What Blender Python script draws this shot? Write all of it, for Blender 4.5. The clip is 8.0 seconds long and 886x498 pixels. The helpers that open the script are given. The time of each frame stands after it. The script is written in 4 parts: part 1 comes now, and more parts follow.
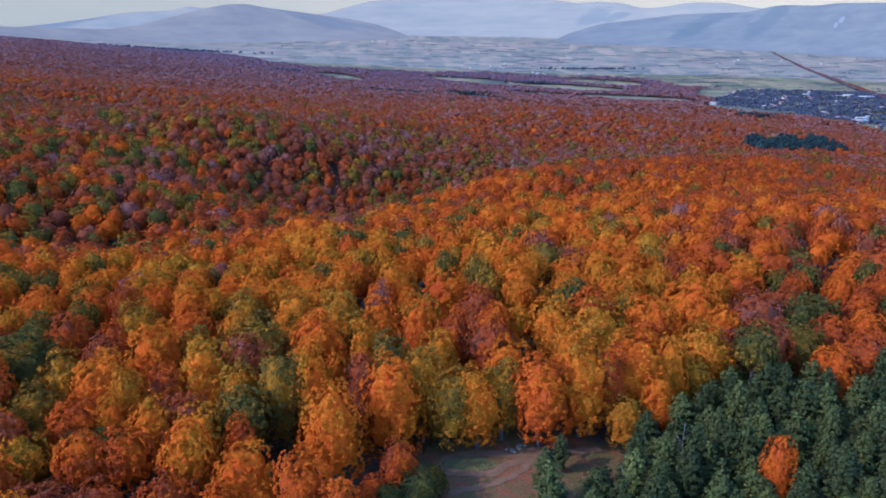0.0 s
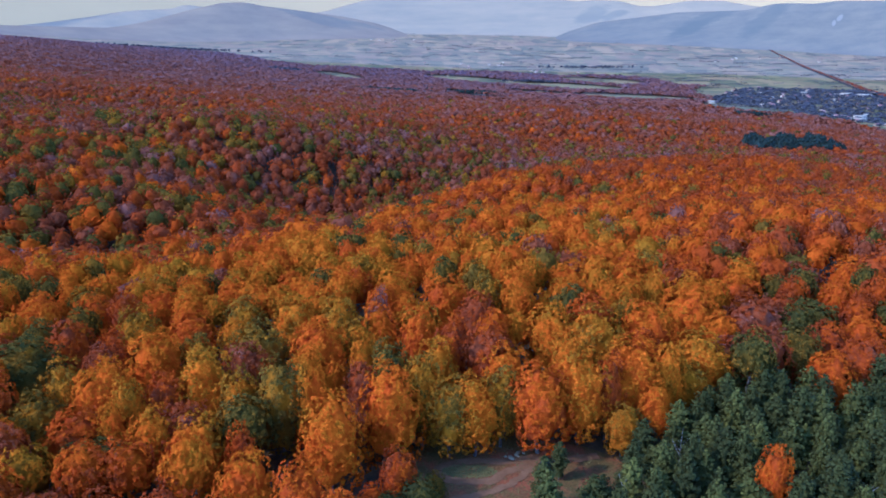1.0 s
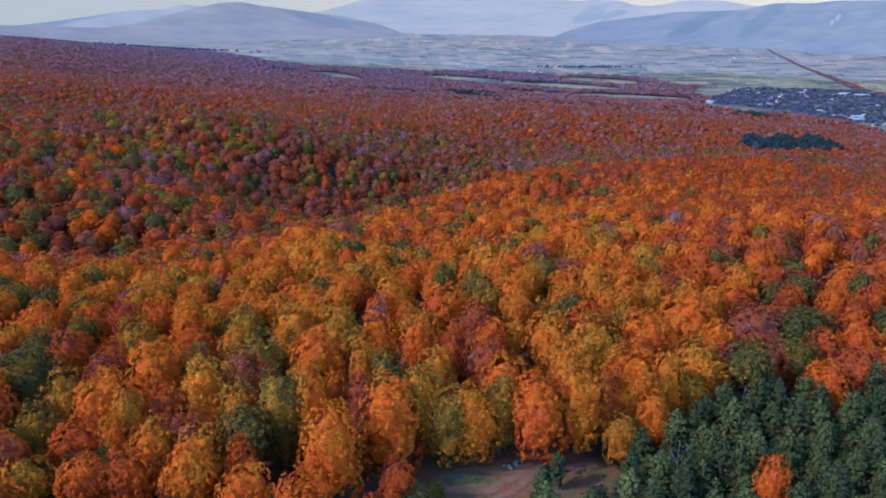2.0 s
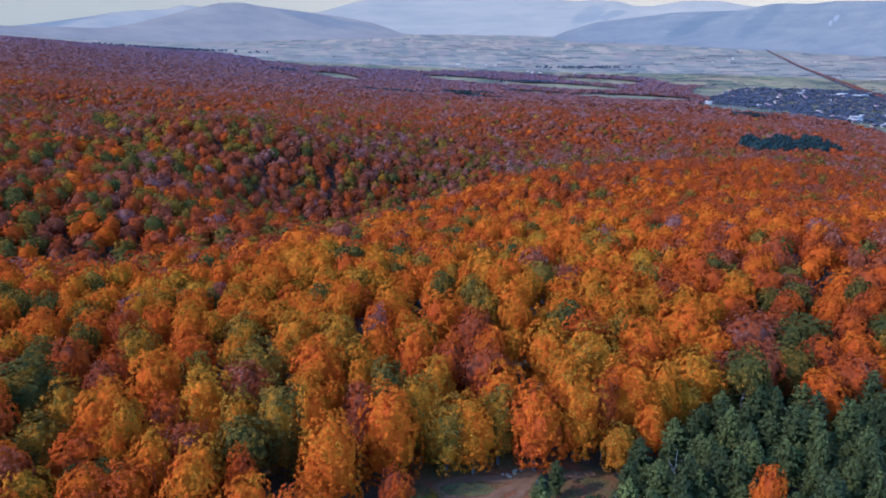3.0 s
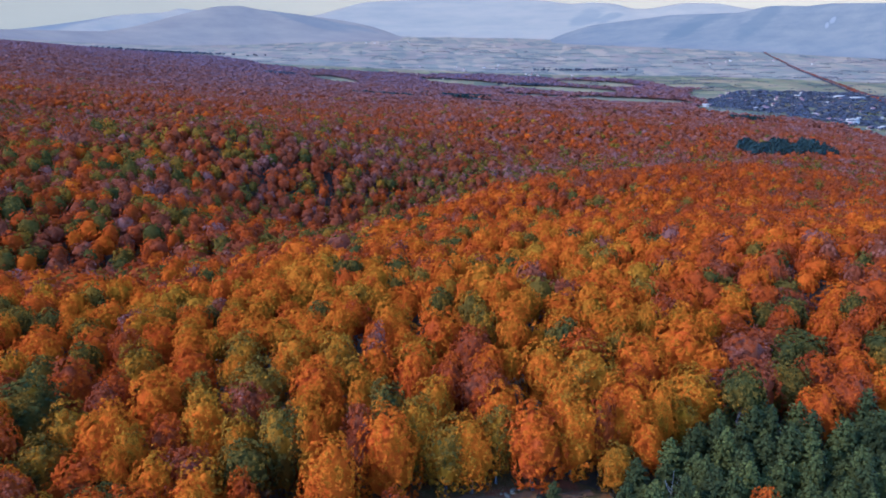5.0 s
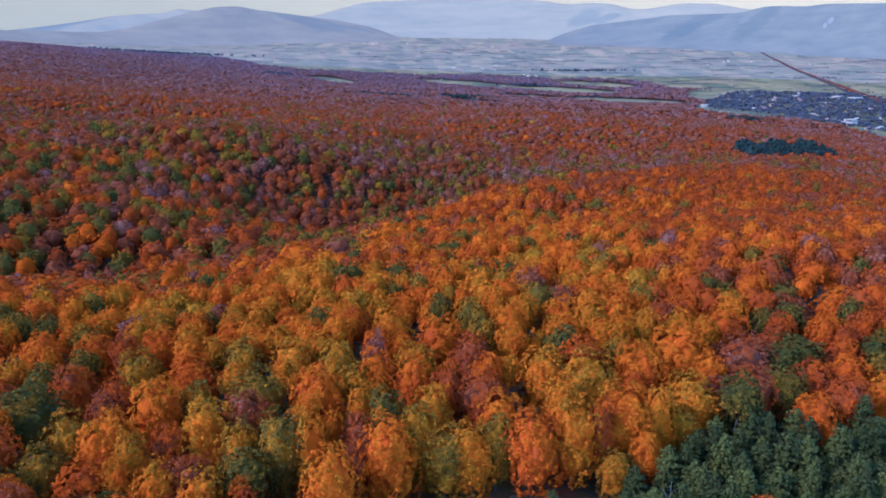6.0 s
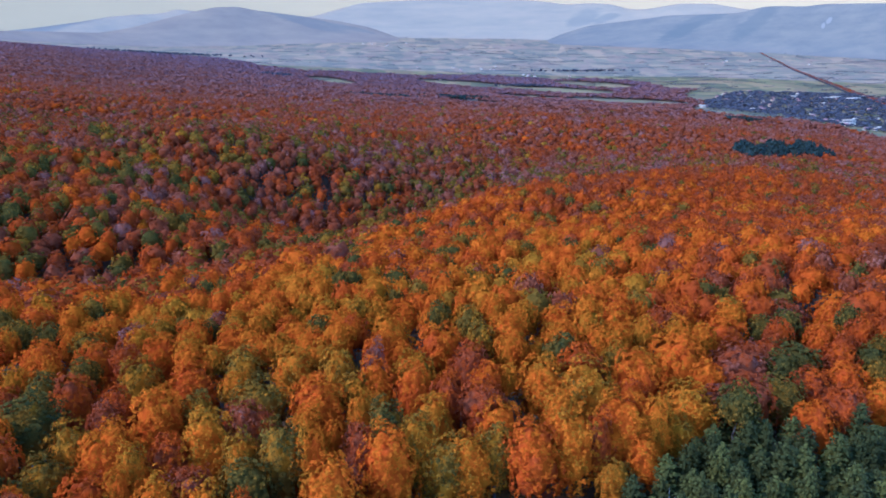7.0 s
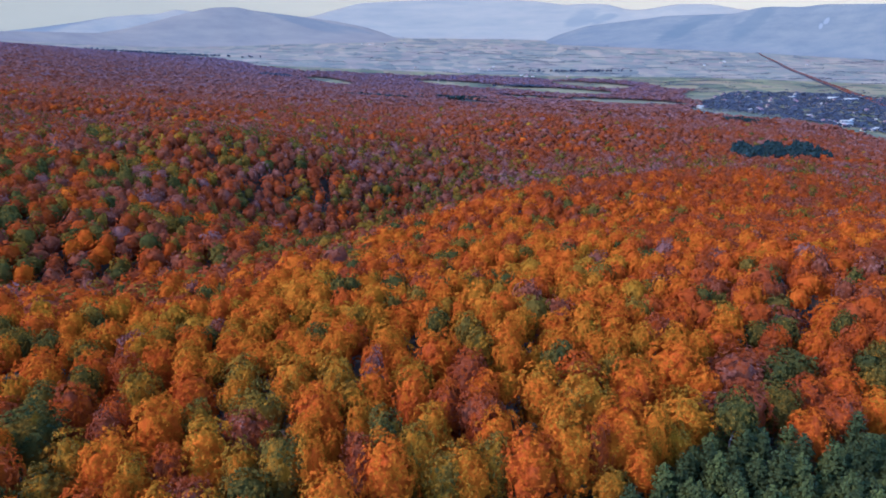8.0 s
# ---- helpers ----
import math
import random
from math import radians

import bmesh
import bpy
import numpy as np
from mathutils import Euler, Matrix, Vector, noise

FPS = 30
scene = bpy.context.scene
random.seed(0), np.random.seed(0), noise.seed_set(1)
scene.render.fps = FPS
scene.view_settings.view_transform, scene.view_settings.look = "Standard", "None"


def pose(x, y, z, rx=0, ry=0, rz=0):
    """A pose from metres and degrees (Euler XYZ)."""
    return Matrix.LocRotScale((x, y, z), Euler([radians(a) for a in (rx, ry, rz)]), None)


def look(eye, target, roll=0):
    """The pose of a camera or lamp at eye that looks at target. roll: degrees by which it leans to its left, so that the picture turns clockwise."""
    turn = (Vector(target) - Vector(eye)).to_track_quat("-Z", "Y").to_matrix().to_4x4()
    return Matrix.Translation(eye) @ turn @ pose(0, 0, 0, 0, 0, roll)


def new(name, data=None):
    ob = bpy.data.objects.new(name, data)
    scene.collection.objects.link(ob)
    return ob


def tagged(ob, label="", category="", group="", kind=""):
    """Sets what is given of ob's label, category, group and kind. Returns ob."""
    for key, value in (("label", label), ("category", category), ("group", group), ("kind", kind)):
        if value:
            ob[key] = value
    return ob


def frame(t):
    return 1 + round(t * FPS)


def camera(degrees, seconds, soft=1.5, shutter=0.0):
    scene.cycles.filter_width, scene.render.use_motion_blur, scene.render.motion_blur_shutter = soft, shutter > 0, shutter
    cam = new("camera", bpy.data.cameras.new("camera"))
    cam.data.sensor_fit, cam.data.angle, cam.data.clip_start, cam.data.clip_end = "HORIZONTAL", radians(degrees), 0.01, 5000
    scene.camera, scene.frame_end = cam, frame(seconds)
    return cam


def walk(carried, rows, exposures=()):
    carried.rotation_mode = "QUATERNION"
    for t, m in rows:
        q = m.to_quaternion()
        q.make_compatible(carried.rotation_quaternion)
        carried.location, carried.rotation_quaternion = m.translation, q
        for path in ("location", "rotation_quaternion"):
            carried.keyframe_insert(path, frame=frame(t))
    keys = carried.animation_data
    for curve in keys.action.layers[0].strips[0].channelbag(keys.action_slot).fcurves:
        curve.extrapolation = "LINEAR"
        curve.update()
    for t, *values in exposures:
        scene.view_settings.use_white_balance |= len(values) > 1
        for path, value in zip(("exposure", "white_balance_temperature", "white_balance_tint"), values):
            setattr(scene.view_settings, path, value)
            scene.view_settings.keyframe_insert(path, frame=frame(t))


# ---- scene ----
# ---- the flight: a slow rise over the edge of the forest ----
cam = camera(64.4, 8.0, soft=1.85)
PATH = [
    (0, (-0.388, 4.451, 65.482), (-0.388, 6.356, 64.873), -0.20),
    (0.5, (-0.390, 4.483, 66.393), (-0.387, 6.387, 65.780), -0.24),
    (1, (-0.402, 4.460, 67.150), (-0.398, 6.364, 66.536), -0.24),
    (1.5, (-0.432, 4.439, 68.090), (-0.426, 6.342, 67.475), -0.26),
    (3, (-0.436, 4.295, 70.593), (-0.425, 6.198, 69.978), -0.25),
    (3.5, (-0.432, 4.297, 71.505), (-0.419, 6.201, 70.891), -0.27),
    (4, (-0.466, 4.242, 72.219), (-0.451, 6.145, 71.606), -0.28),
    (4.5, (-0.423, 4.267, 73.139), (-0.408, 6.171, 72.528), -0.33),
    (6, (-0.473, 4.151, 75.387), (-0.453, 6.056, 74.778), -0.39),
    (6.5, (-0.518, 4.140, 76.264), (-0.496, 6.045, 75.655), -0.40),
    (7, (-0.489, 4.068, 77.088), (-0.466, 5.973, 76.479), -0.42),
    (7.5, (-0.530, 4.035, 77.964), (-0.504, 5.940, 77.355), -0.42),
    (8, (-0.556, 3.977, 78.842), (-0.528, 5.882, 78.233), -0.41),
]
walk(cam, [(t, look(eye, target, roll)) for t, eye, target, roll in PATH], exposures=[(0, 2.00, 3990, 19), (8, 2.06, 3990, 19)])

# ---- world and sun: late, hazy afternoon light from behind and to the west ----
SUN_ELEVATION, SUN_FROM = radians(37), radians(247)  # compass bearing, clockwise from +y
world = bpy.data.worlds.new("sky")
scene.world = world
world.use_nodes = True
sky = world.node_tree.nodes.new("ShaderNodeTexSky")
sky.sky_type, sky.sun_disc = "NISHITA", False
sky.sun_elevation, sky.sun_rotation = SUN_ELEVATION, SUN_FROM
sky.dust_density, sky.air_density, sky.ozone_density = 0.2, 1.0, 3.0
background = world.node_tree.nodes["Background"]
background.inputs["Strength"].default_value = 0.15
world.node_tree.links.new(sky.outputs["Color"], background.inputs["Color"])
sun = new("sun", bpy.data.lights.new("sun", "SUN"))
sun.data.energy, sun.data.angle, sun.data.color = 1.15, radians(2), (1.0, 0.82, 0.54)
toward = Vector((math.sin(SUN_FROM) * math.cos(SUN_ELEVATION), math.cos(SUN_FROM) * math.cos(SUN_ELEVATION), math.sin(SUN_ELEVATION)))
sun.matrix_world = look(toward * 300, (0, 0, 0))

rng = np.random.default_rng(7)


# ---- materials ----
def material(name):
    m = bpy.data.materials.new(name)
    m.use_nodes = True
    nt = m.node_tree
    bsdf = nt.nodes["Principled BSDF"]
    bsdf.inputs["Specular IOR Level"].default_value = 0.2
    return m, nt, bsdf


def node(nt, kind, **values):
    n = nt.nodes.new(kind)
    for key, value in values.items():
        if key == "operation":
            n.operation = value
        elif key == "data_type":
            n.data_type = value
        elif key == "blend_type":
            n.blend_type = value
        else:
            n.inputs[key.replace("_", " ")].default_value = value
    return n


def ramp(nt, stops):
    n = nt.nodes.new("ShaderNodeValToRGB")
    while len(n.color_ramp.elements) < len(stops):
        n.color_ramp.elements.new(0.5)
    for e, (p, c) in zip(n.color_ramp.elements, stops):
        e.position, e.color = p, (*c, 1)
    return n


def maths(nt, op, a, b):
    n = nt.nodes.new("ShaderNodeMath")
    n.operation = op
    for i, v in enumerate((a, b)):
        if isinstance(v, (int, float)):
            n.inputs[i].default_value = v
        else:
            nt.links.new(v, n.inputs[i])
    return n.outputs[0]


def mixed(nt, blend, fac, a, b):
    n = nt.nodes.new("ShaderNodeMix")
    n.data_type, n.blend_type = "RGBA", blend
    for i, v in ((0, fac), (6, a), (7, b)):
        if isinstance(v, (int, float)):
            n.inputs[i].default_value = v
        elif isinstance(v, tuple):
            n.inputs[i].default_value = (*v, 1)
        else:
            nt.links.new(v, n.inputs[i])
    return n.outputs[2]


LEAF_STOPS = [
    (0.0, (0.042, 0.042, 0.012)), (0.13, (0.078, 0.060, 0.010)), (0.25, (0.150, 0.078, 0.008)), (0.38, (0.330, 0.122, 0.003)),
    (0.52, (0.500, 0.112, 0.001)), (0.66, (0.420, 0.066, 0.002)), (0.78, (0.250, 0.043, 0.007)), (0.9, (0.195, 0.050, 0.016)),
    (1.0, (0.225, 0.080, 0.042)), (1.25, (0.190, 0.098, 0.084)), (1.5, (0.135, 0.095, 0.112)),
]  # tint 0 to 1.5: green, gold, orange, red, brown, bare twigs, then haze painted as grey-mauve


def leaf_material(name, source, blotch, leaf_shift, leaf_value, grain, grain_depth, drift):
    """Autumn leaves: the tint of each tree picks its place on the ramp, with blotches and leaf-to-leaf change."""
    m, nt, bsdf = material(name)
    attr = nt.nodes.new("ShaderNodeAttribute")
    attr.attribute_type, attr.attribute_name = source, "tint"
    geo = nt.nodes.new("ShaderNodeNewGeometry")
    big = node(nt, "ShaderNodeTexNoise", Scale=blotch, Detail=2.0)
    nt.links.new(geo.outputs["Position"], big.inputs["Vector"])
    shift = maths(nt, "MULTIPLY", maths(nt, "SUBTRACT", big.outputs["Fac"], 0.5), drift)
    leaf = maths(nt, "MULTIPLY", maths(nt, "SUBTRACT", geo.outputs["Random Per Island"], 0.5), leaf_shift)
    place = maths(nt, "ADD", maths(nt, "ADD", attr.outputs["Fac"], shift), leaf)
    colour = ramp(nt, [(p / 1.5, q) for p, q in LEAF_STOPS])
    nt.links.new(maths(nt, "MULTIPLY", place, 1 / 1.5), colour.inputs["Fac"])
    value = maths(nt, "ADD", maths(nt, "MULTIPLY", geo.outputs["Random Per Island"], leaf_value), 1 - leaf_value / 2)
    fine = node(nt, "ShaderNodeTexNoise", Scale=grain, Detail=2.0, Roughness=0.7)
    nt.links.new(geo.outputs["Position"], fine.inputs["Vector"])
    value = maths(nt, "MULTIPLY", value, maths(nt, "ADD", maths(nt, "MULTIPLY", fine.outputs["Fac"], grain_depth), 1 - grain_depth / 2))
    bump = node(nt, "ShaderNodeBump", Strength=0.6, Distance=0.5 / grain)
    nt.links.new(fine.outputs["Fac"], bump.inputs["Height"])
    nt.links.new(bump.outputs[0], bsdf.inputs["Normal"])
    hsv = nt.nodes.new("ShaderNodeHueSaturation")
    nt.links.new(colour.outputs["Color"], hsv.inputs["Color"])
    nt.links.new(value, hsv.inputs["Value"])
    nt.links.new(hsv.outputs["Color"], bsdf.inputs["Base Color"])
    bsdf.inputs["Roughness"].default_value = 0.7
    bsdf.inputs["Specular IOR Level"].default_value = 0.0
    trans = nt.nodes.new("ShaderNodeBsdfTranslucent")
    nt.links.new(hsv.outputs["Color"], trans.inputs["Color"])
    mix = nt.nodes.new("ShaderNodeMixShader")
    mix.inputs[0].default_value = 0.28
    nt.links.new(bsdf.outputs[0], mix.inputs[1])
    nt.links.new(trans.outputs[0], mix.inputs[2])
    nt.links.new(mix.outputs[0], nt.nodes["Material Output"].inputs["Surface"])
    return m


def plain_material(name, a, b, scale, rough=0.8, bump=0.0):
    m, nt, bsdf = material(name)
    tex = nt.nodes.new("ShaderNodeTexCoord")
    n = node(nt, "ShaderNodeTexNoise", Scale=scale, Detail=5.0, Roughness=0.65)
    nt.links.new(tex.outputs["Object"], n.inputs["Vector"])
    c = ramp(nt, [(0.3, a), (0.7, b)])
    nt.links.new(n.outputs["Fac"], c.inputs["Fac"])
    nt.links.new(c.outputs["Color"], bsdf.inputs["Base Color"])
    bsdf.inputs["Roughness"].default_value = rough
    if bump:
        bp = node(nt, "ShaderNodeBump", Strength=bump, Distance=0.05)
        nt.links.new(n.outputs["Fac"], bp.inputs["Height"])
        nt.links.new(bp.outputs[0], bsdf.inputs["Normal"])
    return m


def needle_material():
    m, nt, bsdf = material("pine_needles")
    geo = nt.nodes.new("ShaderNodeNewGeometry")
    info = nt.nodes.new("ShaderNodeObjectInfo")
    mixv = maths(nt, "ADD", maths(nt, "MULTIPLY", info.outputs["Random"], 0.65), maths(nt, "MULTIPLY", geo.outputs["Random Per Island"], 0.35))
    c = ramp(nt, [(0.0, (0.026, 0.026, 0.006)), (0.5, (0.050, 0.046, 0.009)), (0.8, (0.080, 0.072, 0.012)), (1.0, (0.135, 0.112, 0.016))])
    nt.links.new(mixv, c.inputs["Fac"])
    nt.links.new(c.outputs["Color"], bsdf.inputs["Base Color"])
    bsdf.inputs["Roughness"].default_value = 0.8
    bsdf.inputs["Specular IOR Level"].default_value = 0.05
    return m


LEAF = leaf_material("autumn_leaves", "OBJECT", 0.28, 0.16, 0.45, 2.6, 0.9, 0.46)
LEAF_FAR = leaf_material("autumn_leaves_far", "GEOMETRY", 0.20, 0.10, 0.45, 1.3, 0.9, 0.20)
NEEDLE = needle_material()
BARK = plain_material("grey_brown_bark", (0.055, 0.042, 0.034), (0.13, 0.105, 0.085), 2.5, 0.9, 0.4)
BIRCH = plain_material("pale_bark", (0.13, 0.115, 0.09), (0.26, 0.23, 0.18), 3.0, 0.8, 0.3)


# ---- lie of the land: a near spur, a valley behind it, wooded ridges, then the plain ----
# rows of swells: y, their radius, half the row's length, their heights from west to east
NEAR_SPUR = [
    (110, 34, 99, (-1.2, 2, -0, -0.6, 0.8)),
    (160, 36, 135, (4.7, -3.8, 2.5, 4.1, -2.4, -2.8)),
    (210, 40, 171, (-5.4, -6.4, 3.3, -7.4, -0.3, 3, 0.7)),
    (265, 44, 211, (3.2, -8, -7.2, 5, 1, -1.5, -1.9)),
    (325, 48, 254, (-7.3, -30.3, -11.5, -7.6, -8.8, -2.9, -0.9, -2.6)),
    (390, 54, 301, (4.9, -4.4, -5.1, -7.4, 6.3, -2.6, -2.5, -2.9)),
    (460, 58, 351, (9.8, -1.5, 6.1, -14.8, 0.1, 6.4, -0.9, -2.7, -3.5)),
]
VALLEY_AND_RIDGE = [
    (535, 64, 405, (15.5, 5.5, -3.5, -27, -11.6, 6.6, 5, -1.5, -4.7)),
    (620, 72, 466, (19.6, 6, 15.1, 23.6, -20.6, -3.6, 4.8, -1.3, -7.7)),
    (720, 84, 538, (24.7, 11.3, 18.7, -0.2, -7.2, -7.1, -3.3, -8.9, -16.4)),
    (840, 100, 625, (24.9, -1.3, -2.6, 10, 0.4, -16.2, -3.7, -11.6, -23.4)),
    (980, 120, 726, (22.3, 14.6, 7.4, 7.7, -2.2, -7.4, -16.8, -13.7, -39.2)),
    (1150, 145, 848, (36.8, 18.3, 19.8, 6.5, -0.2, 11.4, 0.6, 3.7, -27.5)),
]
FAR_LAND = [
    (1360, 180, 999, (42.2, 16.8, 7.7, 1.5, 6.7, -14.6, -15.8, -37.1)),
    (1640, 248, 1201, (58.1, 20.4, 22.9, 8.2, 12.5, 7.5, -39.4)),
    (2000, 320, 1460, (60.6, 28, 15.4, 8.3, -1.5, 4, 3.3)),
    (2450, 442, 1784, (88, 39.5, 9.4, -3.3, -7, -2.7)),
    (3050, 560, 2216, (74, 38.5, 1.3, -14.3, 4.6, -13.5)),
    (3800, 700, 2756, (125.2, 9.3, 33, 4.8, 6.8, 8.4)),
]


def smooth(a, b, v):
    u = np.clip((v - a) / (b - a), 0, 1)
    return u * u * (3 - 2 * u)


def land(x, y):
    """Height of the ground."""
    x, y = np.asarray(x, float), np.asarray(y, float)
    z = 1.5 - 62 * smooth(100, 640, y) - 95 * smooth(560, 2100, y) + 0.012 * np.maximum(y - 2500, 0) + 6e-5 * np.maximum(y - 3300, 0) ** 2
    for cy, r, reach, heights in NEAR_SPUR + VALLEY_AND_RIDGE + FAR_LAND:
        near = np.abs(y - cy) < 4 * r
        if not np.any(near):
            continue
        for cx, h in zip(np.linspace(-reach, reach, len(heights)), heights):
            z = z + h * np.exp(-((x - cx) ** 2 + (y - cy) ** 2) / (2 * r * r))
    return z


def mesh_from(name, verts, faces_tri=None, faces_quad=None, tint=None, smooth_shade=False):
    """A mesh from arrays of corners and of triangles or quads; tint: one number a face."""
    me = bpy.data.meshes.new(name)
    verts = np.asarray(verts, np.float32)
    parts = []
    if faces_tri is not None and len(faces_tri):
        parts.append((3, np.asarray(faces_tri, np.int32)))
    if faces_quad is not None and len(faces_quad):
        parts.append((4, np.asarray(faces_quad, np.int32)))
    loops = np.concatenate([f.ravel() for _, f in parts])
    sizes = np.concatenate([np.full(len(f), k, np.int32) for k, f in parts])
    starts = np.concatenate(([0], np.cumsum(sizes)[:-1])).astype(np.int32)
    me.vertices.add(len(verts))
    me.vertices.foreach_set("co", verts.ravel())
    me.loops.add(len(loops))
    me.loops.foreach_set("vertex_index", loops)
    me.polygons.add(len(sizes))
    me.polygons.foreach_set("loop_start", starts)
    me.polygons.foreach_set("loop_total", sizes)
    if smooth_shade:
        me.polygons.foreach_set("use_smooth", np.ones(len(sizes), bool))
    if tint is not None:
        a = me.attributes.new("tint", "FLOAT", "FACE")
        a.data.foreach_set("value", np.asarray(tint, np.float32))
    me.update(calc_edges=True)
    me.validate()
    return me


def field_colours(nt, pos, stops, cell, strip_size):
    """Patchwork of farmland: long plots of pasture, stubble and plough land, streaked along their length."""
    scale = nt.nodes.new("ShaderNodeVectorMath")
    scale.operation = "MULTIPLY"
    scale.inputs[1].default_value = cell
    nt.links.new(pos, scale.inputs[0])
    cells = nt.nodes.new("ShaderNodeTexVoronoi")
    cells.inputs["Scale"].default_value = 1.0
    nt.links.new(scale.outputs[0], cells.inputs["Vector"])
    cell_r = nt.nodes.new("ShaderNodeSeparateColor")
    nt.links.new(cells.outputs["Color"], cell_r.inputs[0])
    streak = nt.nodes.new("ShaderNodeVectorMath")
    streak.operation = "MULTIPLY"
    streak.inputs[1].default_value = strip_size
    nt.links.new(pos, streak.inputs[0])
    strip = node(nt, "ShaderNodeTexNoise", Scale=1.0, Detail=7.0, Roughness=0.7)
    nt.links.new(streak.outputs[0], strip.inputs["Vector"])
    pick = maths(nt, "ADD", maths(nt, "MULTIPLY", cell_r.outputs[0], 0.6), maths(nt, "MULTIPLY", maths(nt, "SUBTRACT", strip.outputs["Fac"], 0.28), 1.0))
    fields = ramp(nt, stops)
    nt.links.new(pick, fields.inputs["Fac"])
    return fields.outputs["Color"]


# ---- ground: one sheet, in rings, finest in the direction of flight ----
def ground_material():
    m, nt, bsdf = material("ground")
    geo = nt.nodes.new("ShaderNodeNewGeometry")
    pos = geo.outputs["Position"]
    # leaf litter and moss
    litter = node(nt, "ShaderNodeTexNoise", Scale=0.9, Detail=6.0, Roughness=0.7)
    nt.links.new(pos, litter.inputs["Vector"])
    floor_c = ramp(nt, [(0.3, (0.042, 0.034, 0.018)), (0.5, (0.078, 0.046, 0.019)), (0.72, (0.135, 0.064, 0.021))])
    nt.links.new(litter.outputs["Fac"], floor_c.inputs["Fac"])
    fields = field_colours(nt, pos, [(0.12, (0.060, 0.042, 0.018)), (0.3, (0.118, 0.096, 0.026)), (0.42, (0.200, 0.112, 0.038)), (0.55, (0.125, 0.104, 0.024)), (0.7, (0.230, 0.148, 0.042)), (0.95, (0.25, 0.132, 0.048))], (0.011, 0.008, 0.0), (0.006, 0.016, 0.0))
    zone = nt.nodes.new("ShaderNodeAttribute")
    zone.attribute_name = "field"
    both = mixed(nt, "MIX", zone.outputs["Fac"], floor_c.outputs["Color"], fields)
    nt.links.new(both, bsdf.inputs["Base Color"])
    bsdf.inputs["Roughness"].default_value = 0.95
    bp = node(nt, "ShaderNodeBump", Strength=0.5, Distance=0.2)
    nt.links.new(litter.outputs["Fac"], bp.inputs["Height"])
    nt.links.new(bp.outputs[0], bsdf.inputs["Normal"])
    return m


def field_zone(x, y):
    """1 where the land is open farmland, 0 where it is wooded: the plain begins beyond a winding wood's edge."""
    far_edge = np.interp(x, (-1800, -1080, -720, -510, -200, 40, 290, 560, 750, 855, 880), (3700, 3460, 3050, 2950, 3050, 3080, 3145, 3020, 3018, 2900, 2690))
    far_edge = far_edge + 25 * np.sin(x * 0.012) + 18 * np.sin(x * 0.031 + 1)
    near_edge = np.interp(x, (560, 700, 800, 925, 945, 1050, 1200, 1600), (1640, 1610, 1630, 1620, 1500, 1400, 1300, 1200))
    east = smooth(-30, 30, x - 600 - (y - 1631) / 3.01 + 25 * np.sin(y * 0.011))
    zone = np.maximum(smooth(-25, 25, y - far_edge), east * smooth(-20, 20, y - near_edge))
    for cx, cy, rx, ry in ((600, 2240, 170, 140), (130, 2070, 90, 100), (-370, 2630, 90, 120), (470, 2640, 180, 130), (150, 2790, 200, 130), (640, 2850, 140, 130), (330, 2370, 120, 80)):
        bend = ((x - cx + 0.25 * (y - cy)) / rx) ** 2 + ((y - cy + 0.3 * (x - cx)) / ry) ** 2
        zone = np.maximum(zone, smooth(1.15, 0.85, bend))
    return zone


angles = np.radians(np.concatenate((np.arange(-44, 44, 0.35), np.arange(44, 316, 4))))
radii = np.concatenate((np.arange(0.01, 150, 3.0), np.geomspace(150, 3300, 170)))
ang, rad = np.meshgrid(angles, radii)
gx, gy = rad * np.sin(ang), rad * np.cos(ang)
gz = land(gx, gy)
na, nr = len(angles), len(radii)
ii, jj = np.meshgrid(np.arange(nr - 1), np.arange(na), indexing="ij")
quads = np.stack((ii * na + jj, ii * na + (jj + 1) % na, (ii + 1) * na + (jj + 1) % na, (ii + 1) * na + jj), -1).reshape(-1, 4)[:, ::-1]
ground_mesh = mesh_from("ground", np.stack((gx, gy, gz), -1).reshape(-1, 3), faces_quad=quads, smooth_shade=True)
zone = ground_mesh.attributes.new("field", "FLOAT", "POINT")
zone.data.foreach_set("value", field_zone(gx, gy).astype(np.float32).ravel())
ground_mesh.materials.append(ground_material())
ground = tagged(new("ground", ground_mesh), "leaf-strewn forest floor running out to farmland", "ground", kind="structure")


# ---- distance: the far plain and the hills, haze painted in ----
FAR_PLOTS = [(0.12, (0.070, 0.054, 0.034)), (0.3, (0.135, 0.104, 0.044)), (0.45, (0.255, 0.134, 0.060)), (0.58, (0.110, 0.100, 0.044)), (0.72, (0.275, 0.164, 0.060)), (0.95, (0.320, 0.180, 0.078))]


